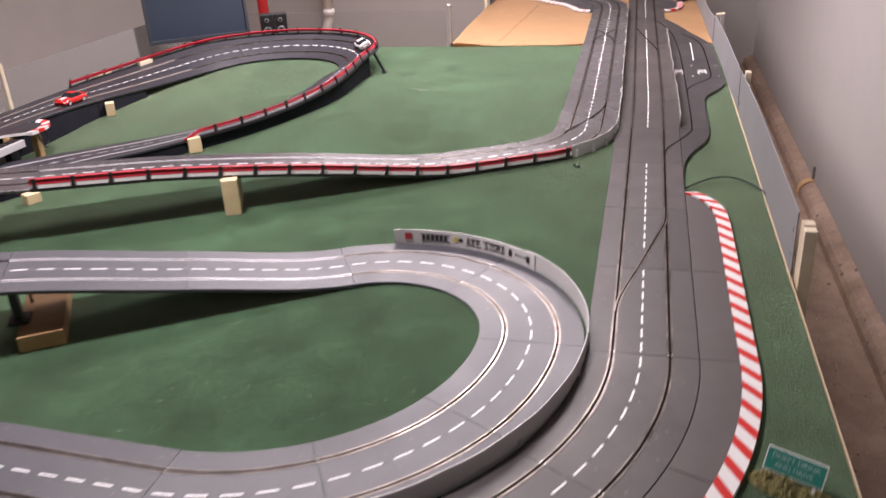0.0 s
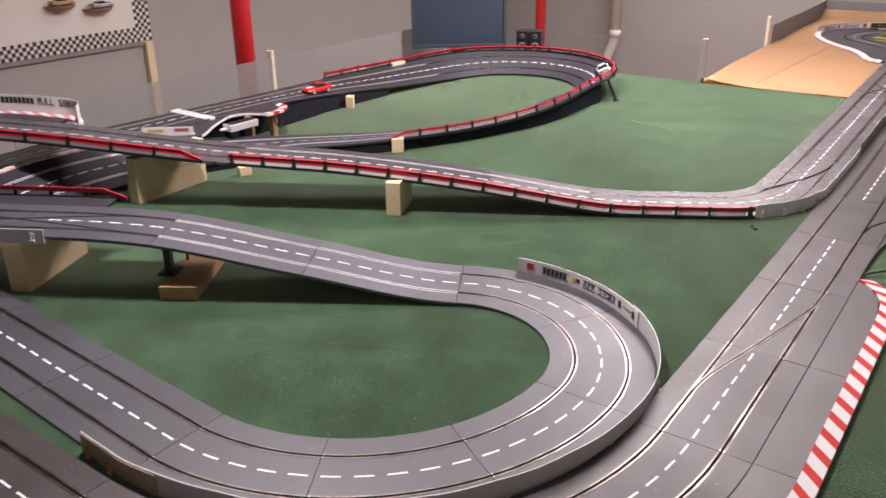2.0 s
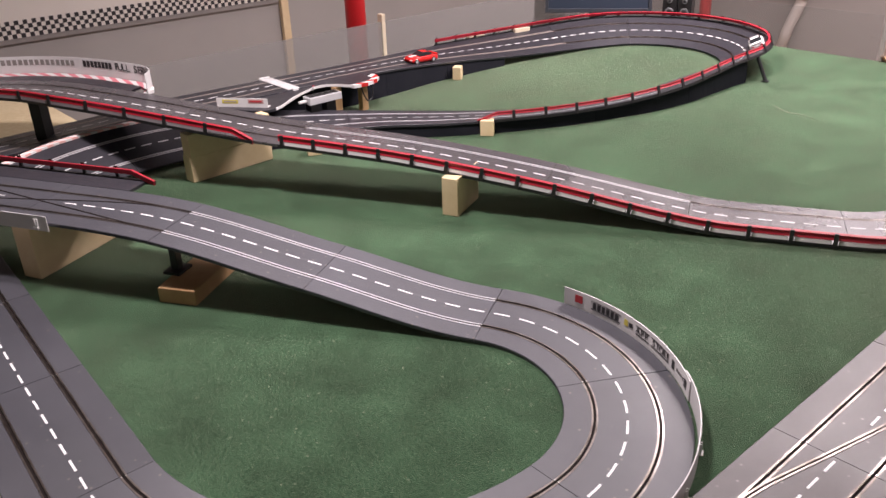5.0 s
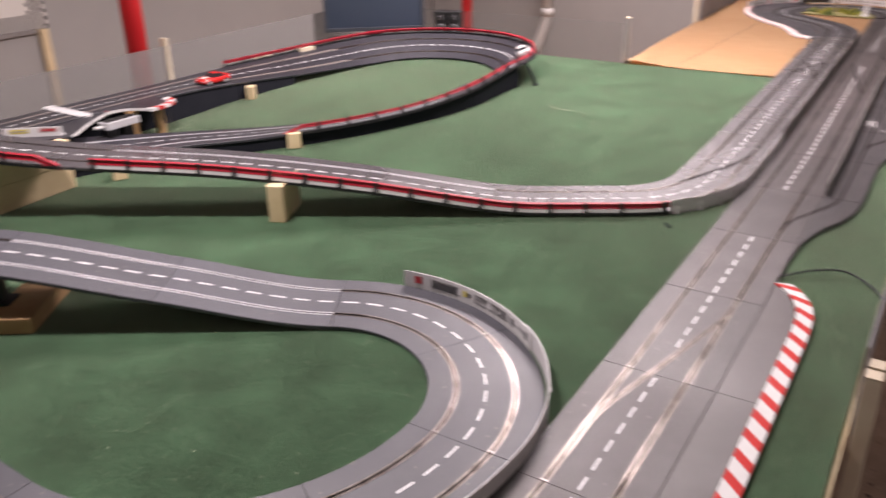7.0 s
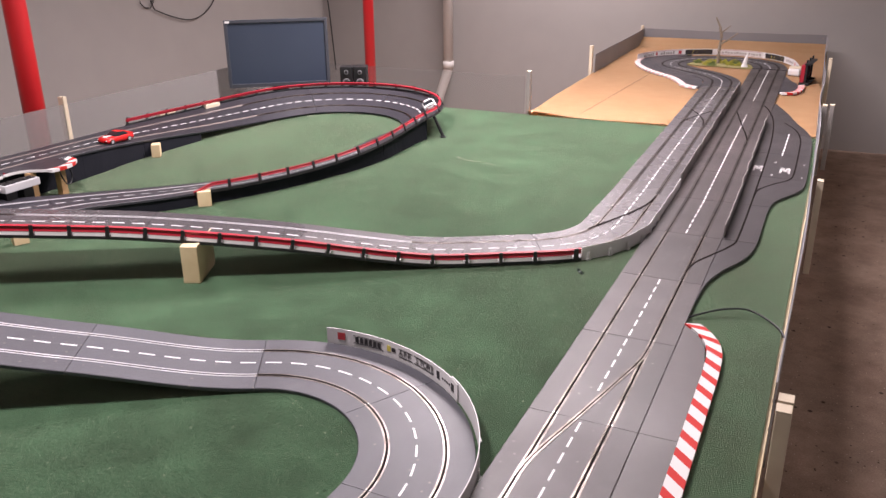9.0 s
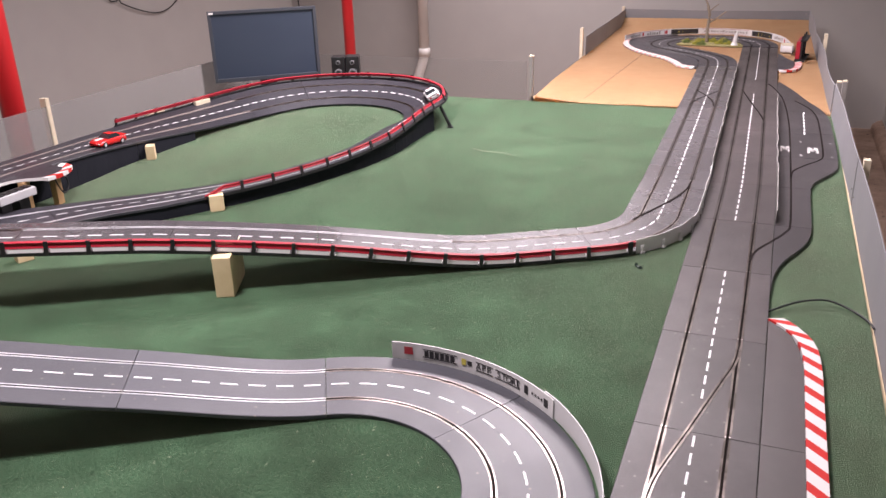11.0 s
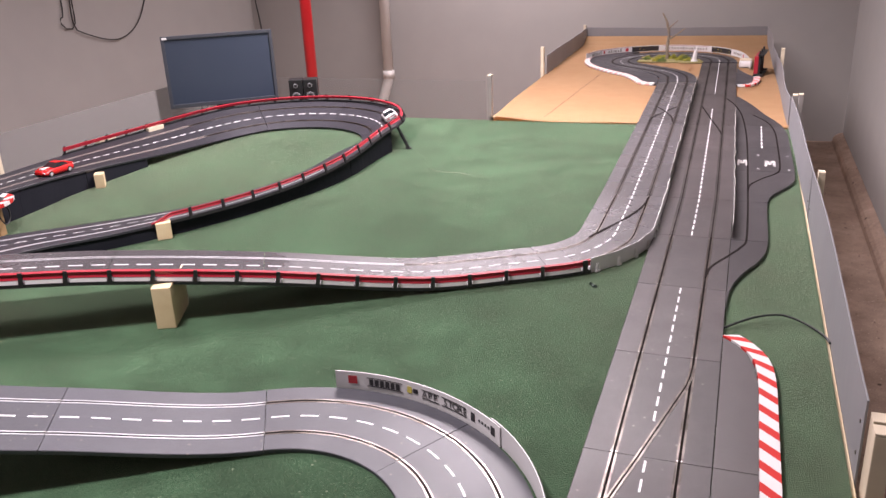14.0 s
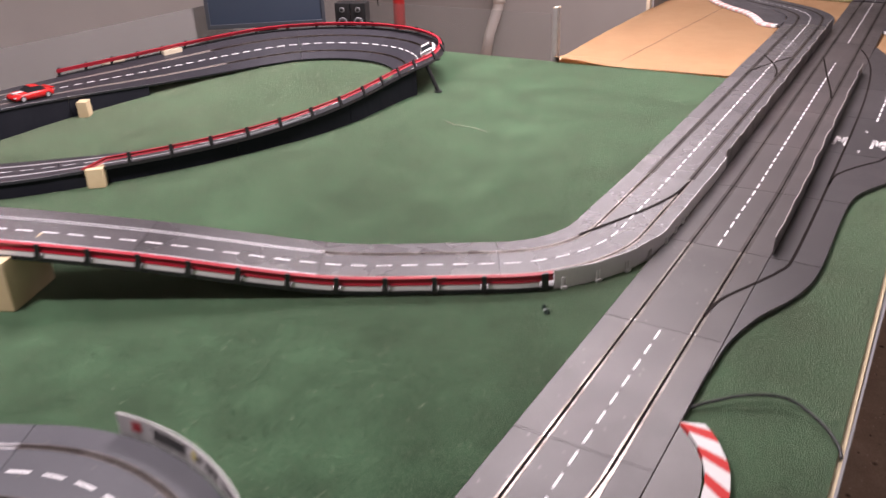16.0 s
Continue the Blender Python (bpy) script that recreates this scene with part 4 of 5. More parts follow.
for x, y, h, rz, mat, lab in ((0.3195, 0.003, 0.115, 0, CREAM, "cream batten post screwed to the board edge"),
                              (0.3205, 0.0335, 0.117, 0, CREAM, "cream batten post screwed to the board edge"),
                              (EDGE + 0.020, 1.315, 0.130, 0, CREAM, "cream batten post screwed to the board edge"),
                              (EDGE - 0.004, 2.455, 0.136, 0, GREY_WOOD, "grey batten post with pale end screwed to the board edge"),
                              (EDGE + 0.024, 2.56, 0.120, 0, GREY_WOOD, "grey batten post with pale end screwed to the board edge"),
                              (EDGE - 0.016, 3.73, 0.150, 0, CREAM, "cream batten post screwed to the board edge"),
                              (-1.022, 3.705, 0.160, 0, CREAM, "cream batten post beside the brown paper"),
                              (-1.046, 5.205, 0.125, 0, CREAM, "cream batten post at the far corner"),
                              (-0.972, 2.449, 0.200, 0, GREY_WOOD, "grey batten post at the back edge of the carpet"),
                              (-2.486, 1.115, 0.205, 90, CREAM, "cream batten post behind the start straight")):
    near = abs(y) < 0.1
    fence_post(x, y, h, rz, mat, lab, sx=0.024 if near else 0.018, sy=0.026 if near else 0.030, z0=-0.30 if near else -0.16)

# ---- columns, pipe and cables of the room ----
RED_PAINT = material("red_gloss_paint", (0.56, 0.018, 0.022), 0.35, second=(0.48, 0.015, 0.02), scale=8, coarse=3)
PIPE = material("pipe_paint", (0.74, 0.71, 0.67), 0.5, second=(0.66, 0.63, 0.59), scale=8)
for x, y, radius in ((-2.585, 1.055, 0.043), (-2.61, 3.80, 0.036)):
    col = thing("steel_column", "glossy red painted round steel column", "column", group="red columns")
    bm = bmesh.new()
    add_tube(bm, (x, y, FLOOR_Z), (x, y, 1.9), radius, seg=28)
    part("shaft", bm, RED_PAINT, col, smooth=True)
    part("base_plate", box(x - 0.08, x + 0.08, y - 0.08, y + 0.08, FLOOR_Z, FLOOR_Z + 0.012), RED_PAINT, col)
    part("top_plate", box(x - 0.08, x + 0.08, y - 0.08, y + 0.08, 1.888, 1.9), RED_PAINT, col)
pipe = thing("waste_pipe", "off-white painted pipe with a bend running down the wall", "pipe")
bm = bmesh.new()
add_tube(bm, (-2.735, 5.36, -0.27), (-2.735, 5.36, 1.9), 0.042, seg=20)
part("riser", bm, PIPE, pipe, smooth=True)
bm = bmesh.new()
add_path_tube(bm, [(-2.735, 5.36, -0.285), (-2.74, 5.36, -0.33), (-2.765, 5.36, -0.40), (-2.82, 5.36, -0.55), (-2.86, 5.36, -0.745)], 0.041, 18)
part("offset_bend", bm, PIPE, pipe, smooth=True)
bm = bmesh.new()
add_tube(bm, (-2.735, 5.36, -0.31), (-2.735, 5.36, -0.25), 0.050, seg=20)
part("coupling", bm, PIPE, pipe, smooth=True)

CABLE = material("black_cable", (0.015, 0.015, 0.016), 0.5)


def cable(label, ctrl, r=0.003):
    line = spline([(*c, 0) for c in ctrl])
    bm = bmesh.new()
    add_path_tube(bm, [line.at(line.length * i / 60)[0] for i in range(61)], r, 8)
    return tagged(part("cable", bm, CABLE, smooth=True), label, "cable")


cable("black cable hanging in loops on the grey wall", [(-4.04, 3.215, 1.2), (-4.04, 3.213, 0.45), (-4.035, 3.17, 0.41), (-4.035, 3.19, 0.345), (-4.035, 3.27, 0.33), (-4.035, 3.30, 0.38), (-4.03, 3.29, 0.60), (-4.035, 3.28, 0.36), (-4.03, 3.36, 0.29), (-4.03, 3.63, 0.217), (-4.03, 3.83, 0.26), (-4.04, 3.98, 0.39), (-4.04, 4.06, 0.6), (-4.04, 4.1, 1.2)], 0.0042)
cable("black cable hanging behind the monitor", [(-4.0, 5.43, 1.88), (-4.01, 5.43, 0.6), (-3.95, 5.40, 0.1), (-3.9, 5.38, -0.4)], 0.0055)
cable("black cable arching over the carpet to the board edge", [(0.100, 0.505, 0.006), (0.125, 0.528, 0.010), (0.165, 0.560, 0.014), (0.215, 0.575, 0.016), (0.262, 0.550, 0.010), (0.290, 0.515, 0.006), (0.2985, 0.49, 0.004)], 0.0024)

# ---- monitor and loudspeakers ----
BEZEL = material("monitor_bezel", (0.055, 0.060, 0.072), 0.4)
SCREEN = material("dark_screen", (0.036, 0.048, 0.072), 0.33, second=(0.041, 0.053, 0.078), scale=2)
mL, mR = Vector((-2.415, 2.06, 0)), Vector((-2.020, 2.37, 0))
mw = (mR - mL).length
ang = math.degrees(math.atan2(mR.y - mL.y, mR.x - mL.x))
mid = (mL + mR) / 2
mon = thing("monitor", "dark switched-off flat monitor behind the banked loop", "monitor", m=pose(mid.x, mid.y, 0, 0, 0, ang))
Z0, Z1, TH = 0.087, 0.415, 0.015
bm = bmesh.new()
for a in ((-mw / 2, -mw / 2 + TH, Z0, Z1), (mw / 2 - TH, mw / 2, Z0, Z1), (-mw / 2 + TH, mw / 2 - TH, Z1 - TH, Z1), (-mw / 2 + TH, mw / 2 - TH, Z0, Z0 + TH * 1.2)):
    add_box(bm, a[0], a[1], -0.012, 0.004, a[2], a[3], bevel=0.0015)
part("bezel", bm, BEZEL, mon)
part("screen", box(-mw / 2 + TH, mw / 2 - TH, -0.006, 0.002, Z0 + TH * 1.2, Z1 - TH), SCREEN, mon, "dark blue-grey blank screen")
part("back_shell", box(-mw / 2 + 0.01, mw / 2 - 0.01, 0.0045, 0.045, Z0 + 0.01, Z1 - 0.01, bevel=0.012), BLACK, mon)
part("neck", box(-0.04, 0.04, 0.012, 0.035, 0.012, Z0 + 0.05, bevel=0.003), BLACK, mon)
part("foot", box(-0.11, 0.11, -0.05, 0.09, 0.0, 0.012, bevel=0.004), BLACK, mon)
part("badge", box(-mw / 2 + 0.006, -mw / 2 + 0.028, -0.0128, -0.0121, Z1 - 0.014, Z1 - 0.004), WHITE, mon, "small pale sticker")
CONE = material("speaker_cone", (0.17, 0.17, 0.175), 0.4)
for dx in (-0.034, 0.034):
    c, s = math.cos(radians(22)), math.sin(radians(22))
    sp = thing("loudspeaker", "small black desktop loudspeaker with two round drivers", "loudspeaker", m=pose(-1.879 + dx * c, 2.375 + dx * s, 0, 0, 0, 22), group="desktop loudspeakers")
    part("cabinet", box(-0.032, 0.032, -0.03, 0.045, 0, 0.182, bevel=0.003), BLACK, sp)
    for z, r in ((0.155, 0.011), (0.105, 0.020)):
        bm = bmesh.new()
        add_tube(bm, (0, -0.0305, z), (0, -0.036, z), r, r * 0.92, 20)
        part("driver_ring", bm, CONE, sp, "grey driver ring")
        bm = bmesh.new()
        add_tube(bm, (0, -0.0362, z), (0, -0.0375, z), r * 0.62, r * 0.3, 16)
        part("driver_cone", bm, BLACK, sp)

# ---- poster on the west wall ----
poster = thing("wall_poster", "large white poster with a chequered border on the wall", "poster")
POSTER = material("poster_paper", (0.80, 0.76, 0.70), 0.5, second=(0.75, 0.71, 0.65), scale=5)
PY0, PY1, PZ0, PZ1 = -1.0, 1.61, 0.065, 1.05
part("sheet", box(-4.049, -4.040, PY0, PY1, PZ0, PZ1), POSTER, poster)
SQ = 0.0205
for i in range(int((PY1 - PY0) / SQ)):
    for j in range(4):
        if (i + j) % 2 == 0:
            y1 = PY1 - i * SQ
            if y1 - SQ > -0.45:
                part("check", box(-4.0396, -4.0385, y1 - SQ, y1, PZ0 + j * SQ, PZ0 + (j + 1) * SQ), INK, poster)
for j in range(4, 30):
    for i in range(5):
        if (i + j) % 2 == 0:
            y1 = PY1 - i * SQ
            part("check", box(-4.0396, -4.0385, y1 - SQ, y1, PZ0 + j * SQ, PZ0 + (j + 1) * SQ), INK, poster)
part("bottom_rail", box(-4.048, -4.03, PY0, PY1 - 0.07, PZ0 - 0.022, PZ0 - 0.001), GREY_WOOD, poster, "dark rail under the poster")
LEDGE = material("ledge_wood", (0.36, 0.23, 0.15), 0.5, second=(0.26, 0.16, 0.10), scale=20)
for y, z in ((1.058, 0.320), (1.28, 0.285)):
    shelf = thing("display_shelf", "small bowl-shaped wooden ledge holding a model car", "shelf", group="display ledges")
    bm = bmesh.new()
    bmesh.ops.create_uvsphere(bm, u_segments=20, v_segments=10, radius=1)
    bmesh.ops.bisect_plane(bm, geom=bm.verts[:] + bm.edges[:] + bm.faces[:], plane_co=(0, 0, 0), plane_no=(0, 0, 1), clear_outer=True)
    bmesh.ops.bisect_plane(bm, geom=bm.verts[:] + bm.edges[:] + bm.faces[:], plane_co=(0, 0, 0), plane_no=(-1, 0, 0), clear_outer=True)
    bmesh.ops.holes_fill(bm, edges=[e for e in bm.edges if e.is_boundary])
    bmesh.ops.transform(bm, matrix=Matrix.Translation((-4.0394, y, z)) @ Matrix.Diagonal((0.075, 0.090, 0.036, 1)), verts=bm.verts)
    part("bowl", bm, LEDGE, shelf)
batten = thing("wall_batten", "pale pine batten leaning on the wall under the poster", "batten")
part("board", box(-4.045, -4.015, 1.548, 1.596, FLOOR_Z, 0.060, bevel=0.003), PINE, batten)

# ---- road sign and moss by the kerb ----
SIGN_GREEN = material("sign_green", (0.012, 0.17, 0.13), 0.5, second=(0.010, 0.14, 0.11), scale=30)
sign = thing("road_sign", "small green road sign with white border and white letters", "sign", m=pose(0.203, -0.655, 0.002, -32, 0, -28))
part("board", box(-0.041, 0.041, -0.0012, 0.0012, 0.016, 0.050, bevel=0.0006), WHITE, sign)
part("face", box(-0.0392, 0.0392, -0.0018, -0.0013, 0.0178, 0.0482), SIGN_GREEN, sign, "green printed face")
for x in (-0.03, 0.03):
    part("stake", box(x - 0.002, x + 0.002, 0.0013, 0.0035, 0.0, 0.035), WHITE, sign)


def lettering(text, size, m, mat, parent, name="lettering"):
    cu = bpy.data.curves.new(name, "FONT")
    cu.body, cu.size, cu.align_x, cu.align_y, cu.extrude = text, size, "CENTER", "CENTER", 0.0002
    tmp = bpy.data.objects.new("tmp", cu)
    me = bpy.data.meshes.new_from_object(tmp)
    bpy.data.objects.remove(tmp)
    me.transform(m)
    me.materials.append(mat)
    ob = new(name, me)
    ob.parent = parent
    return ob


FADED = material("faded_print", (0.30, 0.42, 0.40), 0.5)
lettering("DON'T DRINK", 0.0102, pose(0, -0.0021, 0.0390, 90), FADED, sign)
lettering("AND DRIVE", 0.0102, pose(0, -0.0021, 0.0268, 90), FADED, sign)

MOSS = material("dry_moss", (0.40, 0.35, 0.17), 0.95, second=(0.20, 0.19, 0.08), scale=300, coarse=60, amount=1.0, bump=0.8, bump_scale=900, spec=0.1)
MOSS_BRIGHT = material("yellow_moss", (0.42, 0.38, 0.07), 0.95, second=(0.20, 0.22, 0.05), scale=200, coarse=40, amount=1.0, bump=0.8, bump_scale=700, spec=0.1)
MOSS_GREEN = material("green_moss", (0.10, 0.15, 0.05), 0.95, second=(0.18, 0.20, 0.07), scale=200, coarse=40, amount=1.0, bump=0.8, bump_scale=700, spec=0.1)
rng = random.Random(5)


def moss(x, y, z, rx, ry, h, mat, label, n=260, rz=0.0, leaf=0.006):
    """A clump of small crumbs and sprigs heaped into an uneven mound."""
    vs, fs = [], []
    for _ in range(n):
        a, q = rng.uniform(0, 2 * math.pi), math.sqrt(rng.random())
        px, py = rx * q * math.cos(a), ry * q * math.sin(a)
        top = h * (1 - q * q) * (0.7 + 0.6 * noise.noise(Vector((px * 60, py * 60, x))))
        c = Vector((px, py, max(0.001, top * rng.uniform(0.3, 1.0))))
        e = Euler([rng.uniform(0, 6.28) for _ in range(3)]).to_matrix()
        k = leaf * rng.uniform(0.5, 1.2)
        b = len(vs)
        for d in ((k, 0, 0), (-k * 0.5, k * 0.7, 0), (-k * 0.5, -k * 0.7, 0), (0, 0, k * 0.9)):
            w = c + e @ Vector(d)
            w.z = max(w.z, 0.0)
            vs.append(w)
        fs += [(b, b + 1, b + 2), (b, b + 1, b + 3), (b + 1, b + 2, b + 3), (b + 2, b, b + 3)]
    me = bpy.data.meshes.new("moss_clump")
    me.from_pydata(vs, [], fs)
    me.materials.append(mat)
    ob = new("moss_clump", me)
    ob.matrix_world = pose(x, y, z, 0, 0, rz)
    return tagged(ob, label, "moss", "moss clumps", "stuff")


moss(0.192, -0.652, 0.0, 0.045, 0.02, 0.024, MOSS, "tuft of dry brown-green moss at the foot of the sign", 700, -28, 0.005)
moss(0.235, -0.668, 0.0, 0.03, 0.016, 0.016, MOSS, "tuft of dry brown-green moss at the foot of the sign", 350, -28, 0.005)

# small litter on the carpet
debris = thing("toy_scrap", "tiny dark green plastic scrap lying on the carpet", "scrap", m=pose(-0.2, 0.668, 0, 0, 0, 30))
bm = bmesh.new()
for x, y, r in ((0, 0.008, 0.005), (0.004, -0.010, 0.0055)):
    add_tube(bm, (x, y, 0), (x, y + 0.002, 0.007), r, r * 0.55, 9)
add_box(bm, -0.002, 0.003, -0.008, 0.006, 0.0, 0.003)
part("body", bm, material("dark_green_plastic", (0.015, 0.035, 0.022), 0.5), debris)
tl = spline([(-0.955, 1.585, 0.0015, 0), (-0.91, 1.555, 0.0015, 0), (-0.87, 1.545, 0.002, 0), (-0.83, 1.548, 0.0015, 0), (-0.775, 1.525, 0.0015, 0)])
bm = bmesh.new()
add_path_tube(bm, [tl.at(tl.length * i / 30)[0] for i in range(31)], 0.0010, 5)
tagged(part("thread", bm, material("thread_cotton", (0.36, 0.38, 0.27), 0.9), smooth=True), "pale loose thread lying on the green carpet", "thread")
vs, fs = [], []
for _ in range(420):
    x, y = rng.uniform(-2.4, 0.28), rng.uniform(-1.2, 2.4)
    k, a = rng.uniform(0.0006, 0.0022), rng.uniform(0, 6.28)
    b = len(vs)
    for q in range(3):
        vs.append((x + k * math.cos(a + q * 2.1), y + k * math.sin(a + q * 2.1), 0.0006))
    vs.append((x, y, 0.0022))
    fs += [(b, b + 1, b + 2), (b, b + 1, b + 3), (b + 1, b + 2, b + 3), (b + 2, b, b + 3)]
me = bpy.data.meshes.new("carpet_lint")
me.from_pydata(vs, [], fs)
me.materials.append(material("pale_lint", (0.35, 0.40, 0.30), 0.9))
tagged(new("carpet_lint", me), "pale specks of lint scattered on the green carpet", "lint", kind="stuff")

# ---- far turn scenery ----
kl = smooth_outline([(-0.345, 3.385), (-0.42, 3.43), (-0.462, 3.53), (-0.535, 3.67), (-0.64, 3.79), (-0.755, 3.95), (-0.835, 4.14), (-0.852, 4.36), (-0.80, 4.53), (-0.69, 4.67)], 5)
kerb(ribbon(kl), 0.016, "pale pink and white kerb round the far turn", 0.05, name="kerb", red=PINK_KERB)
kr = smooth_outline([(0.075, 3.385), (0.125, 3.40), (0.155, 3.46), (0.165, 3.56), (0.165, 3.66)], 5)
kerb(ribbon(kr), 0.016, "short red and white kerb at the pit end", 0.05, name="kerb")
run = thing("track_shoulder", "dark grey run-off shoulder round the far turn", "track shoulder")
outl = [(x + 0.016, y) for x, y in kl] + [(-0.57, 4.62), (-0.70, 4.40), (-0.735, 4.2), (-0.69, 4.04), (-0.58, 3.93), (-0.45, 3.80), (-0.36, 3.66), (-0.335, 3.52), (-0.335, 3.40)]
shoulder_piece(run, outl, z1=TOP - 0.001, mat=ASPHALT_DARK)
outl = [(0.062, 3.40), (0.12, 3.415), (0.142, 3.47), (0.150, 3.66), (0.10, 3.80), (0.062, 3.95)]
shoulder_piece(run, outl, z1=TOP - 0.001, mat=ASPHALT_DARK)

bl = spline([(x, y, 0.004, 0) for x, y in ((0.13, 3.95), (0.115, 4.18), (0.06, 4.42), (-0.06, 4.60), (-0.22, 4.69), (-0.40, 4.71), (-0.55, 4.66), (-0.70, 4.57), (-0.815, 4.42), (-0.865, 4.27))])
ban = barrier(bl, 0, bl.length, 0, 0.040, WHITE, "low white advertising boards round the far turn", base=0.0, name="advertising_board", group="")


FADED_GREY = material("faded_grey_print", (0.36, 0.33, 0.31), 0.6)
FADED_ROSE = material("faded_rose_print", (0.52, 0.30, 0.29), 0.6)


def far_bar(k0, k1, z0, z1, mat):
    s0, s1 = bl.length * k0, bl.length * k1
    bm = bmesh.new()
    rings = []
    for p, r, u in offset_frames(bl, s0, s1, -0.0006, 0.03):
        rings.append([bm.verts.new(p + r * d + Vector((0, 0, z))) for d, z in ((0, z0), (-0.0008, z0), (-0.0008, z1), (0, z1))])
    for a, b in zip(rings, rings[1:]):
        for k in range(4):
            bm.faces.new((a[k], a[(k + 1) % 4], b[(k + 1) % 4], b[k]))
    bm.faces.new(rings[0][::-1])
    bm.faces.new(rings[-1])
    part("printed_bar", bm, mat, ban)


def far_word(k0, k1, n, z0, z1, mat):
    """A row of short upright bars of uneven width and height, the size of a printed word."""
    for i in range(n):
        a = k0 + (k1 - k0) * i / n
        w = (k1 - k0) / n * (0.5 + 0.25 * (i * 7 % 3) / 2)
        far_bar(a, a + w, z0, z1 - (z1 - z0) * (0.28 if i * 5 % 4 else 0), mat)


for k0, k1 in ((0.330, 0.435), (0.640, 0.745)):
    far_bar(k0, k1, 0.004, 0.036, INK)
    for z in (0.0055, 0.0335):
        far_bar(k0 + 0.003, k1 - 0.003, z, z + 0.001, YELLOW_INK)
    far_word(k0 + 0.006, k1 - 0.006, 11, 0.011, 0.030, YELLOW_INK)
far_word(0.455, 0.62, 15, 0.013, 0.027, FADED_GREY)
far_bar(0.450, 0.625, 0.0345, 0.0375, FADED_ROSE)
far_bar(0.450, 0.625, 0.004, 0.006, FADED_ROSE)
for k0, k1, n, mat in ((0.760, 0.785, 1, RED_INK), (0.790, 0.855, 6, GREY_WOOD), (0.870, 0.885, 1, RED_INK), (0.890, 0.955, 7, GREY_WOOD)):
    far_word(k0, k1, n, 0.010, 0.031, mat)
far_bar(0.757, 0.99, 0.0345, 0.0375, FADED_ROSE)
far_bar(0.757, 0.99, 0.004, 0.006, FADED_ROSE)
for k0, k1, n, mat in ((0.05, 0.075, 1, RED_INK), (0.085, 0.18, 7, GREY_WOOD), (0.21, 0.235, 1, RED_INK), (0.245, 0.315, 6, FADED_GREY)):
    far_word(k0, k1, n, 0.012, 0.030, mat)

island = thing("planted_island", "flat straw-green island plate with yellow and green moss", "scenery")
shoulder_piece(island, smooth_outline([(-0.545, 4.22), (-0.50, 4.36), (-0.40, 4.43), (-0.25, 4.43), (-0.155, 4.33), (-0.145, 4.19), (-0.28, 4.19), (-0.42, 4.20), (-0.545, 4.22)], 4)[:-1], z1=0.006, mat=MOSS, name="plate")
for i in range(22):
    a = rng.uniform(0, 6.28)
    q = math.sqrt(rng.random())
    x, y = -0.355 + 0.155 * q * math.cos(a), 4.30 + 0.085 * q * math.sin(a)
    moss(x, y, 0.006, rng.uniform(0.018, 0.034), rng.uniform(0.016, 0.03), rng.uniform(0.016, 0.04), rng.choice((MOSS_BRIGHT, MOSS_BRIGHT, MOSS_GREEN, MOSS)), "yellow-green moss clump planted on the island", 130, 0, 0.008)

BARK = material("dry_bark", (0.30, 0.25, 0.19), 0.85, second=(0.18, 0.14, 0.10), scale=80, coarse=20, bump=0.5, bump_scale=150)
tree = thing("model_tree", "bare forked twig standing as a model tree on the island", "tree")


def limb(pts, r0, r1, name="limb"):
    line = spline([(*p, 0) for p in pts])
    bm = bmesh.new()
    rings = []
    n = 14
    for i in range(n + 1):
        p, r, u = line.at(line.length * i / n)
        t = u.cross(r)
        rad = (r0 + (r1 - r0) * i / n) * (1 + 0.25 * noise.noise(Vector((i * 0.7, r0 * 900, 0))))
        q = t.to_track_quat("Z", "Y").to_matrix()
        rings.append([bm.verts.new(p + q @ Vector((rad * math.cos(k * 0.785), rad * math.sin(k * 0.785), 0))) for k in range(8)])
    for a, b in zip(rings, rings[1:]):
        for k in range(8):
            bm.faces.new((a[k], a[(k + 1) % 8], b[(k + 1) % 8], b[k]))
    bm.faces.new(rings[-1])
    bm.faces.new(rings[0][::-1])
    part(name, bm, BARK, tree, smooth=True)


TX, TY = -0.365, 4.33
limb([(TX, TY, 0.005), (TX - 0.002, TY, 0.08), (TX + 0.004, TY, 0.16), (TX - 0.004, TY, 0.205)], 0.011, 0.008, "trunk")
limb([(TX - 0.004, TY, 0.20), (TX - 0.012, TY, 0.235), (TX - 0.04, TY + 0.01, 0.285)], 0.009, 0.004)
limb([(TX + 0.003, TY, 0.125), (TX + 0.05, TY - 0.01, 0.155), (TX + 0.10, TY, 0.195)], 0.006, 0.0035)
limb([(TX - 0.002, TY, 0.19), (TX + 0.025, TY, 0.215), (TX + 0.055, TY, 0.24)], 0.005, 0.002)
ornament = thing("white_ornament", "small white plastic ornament standing on the island", "ornament", m=pose(-0.195, 4.235, 0.006))
bm = bmesh.new()
add_tube(bm, (0, 0, 0), (0, 0, 0.012), 0.022, 0.016, 12)
add_tube(bm, (0, 0, 0.012), (0.006, 0, 0.055), 0.014, 0.010, 10)
add_tube(bm, (0.006, 0, 0.055), (0.012, 0, 0.085), 0.010, 0.004, 10)
part("body", bm, WHITE, ornament)

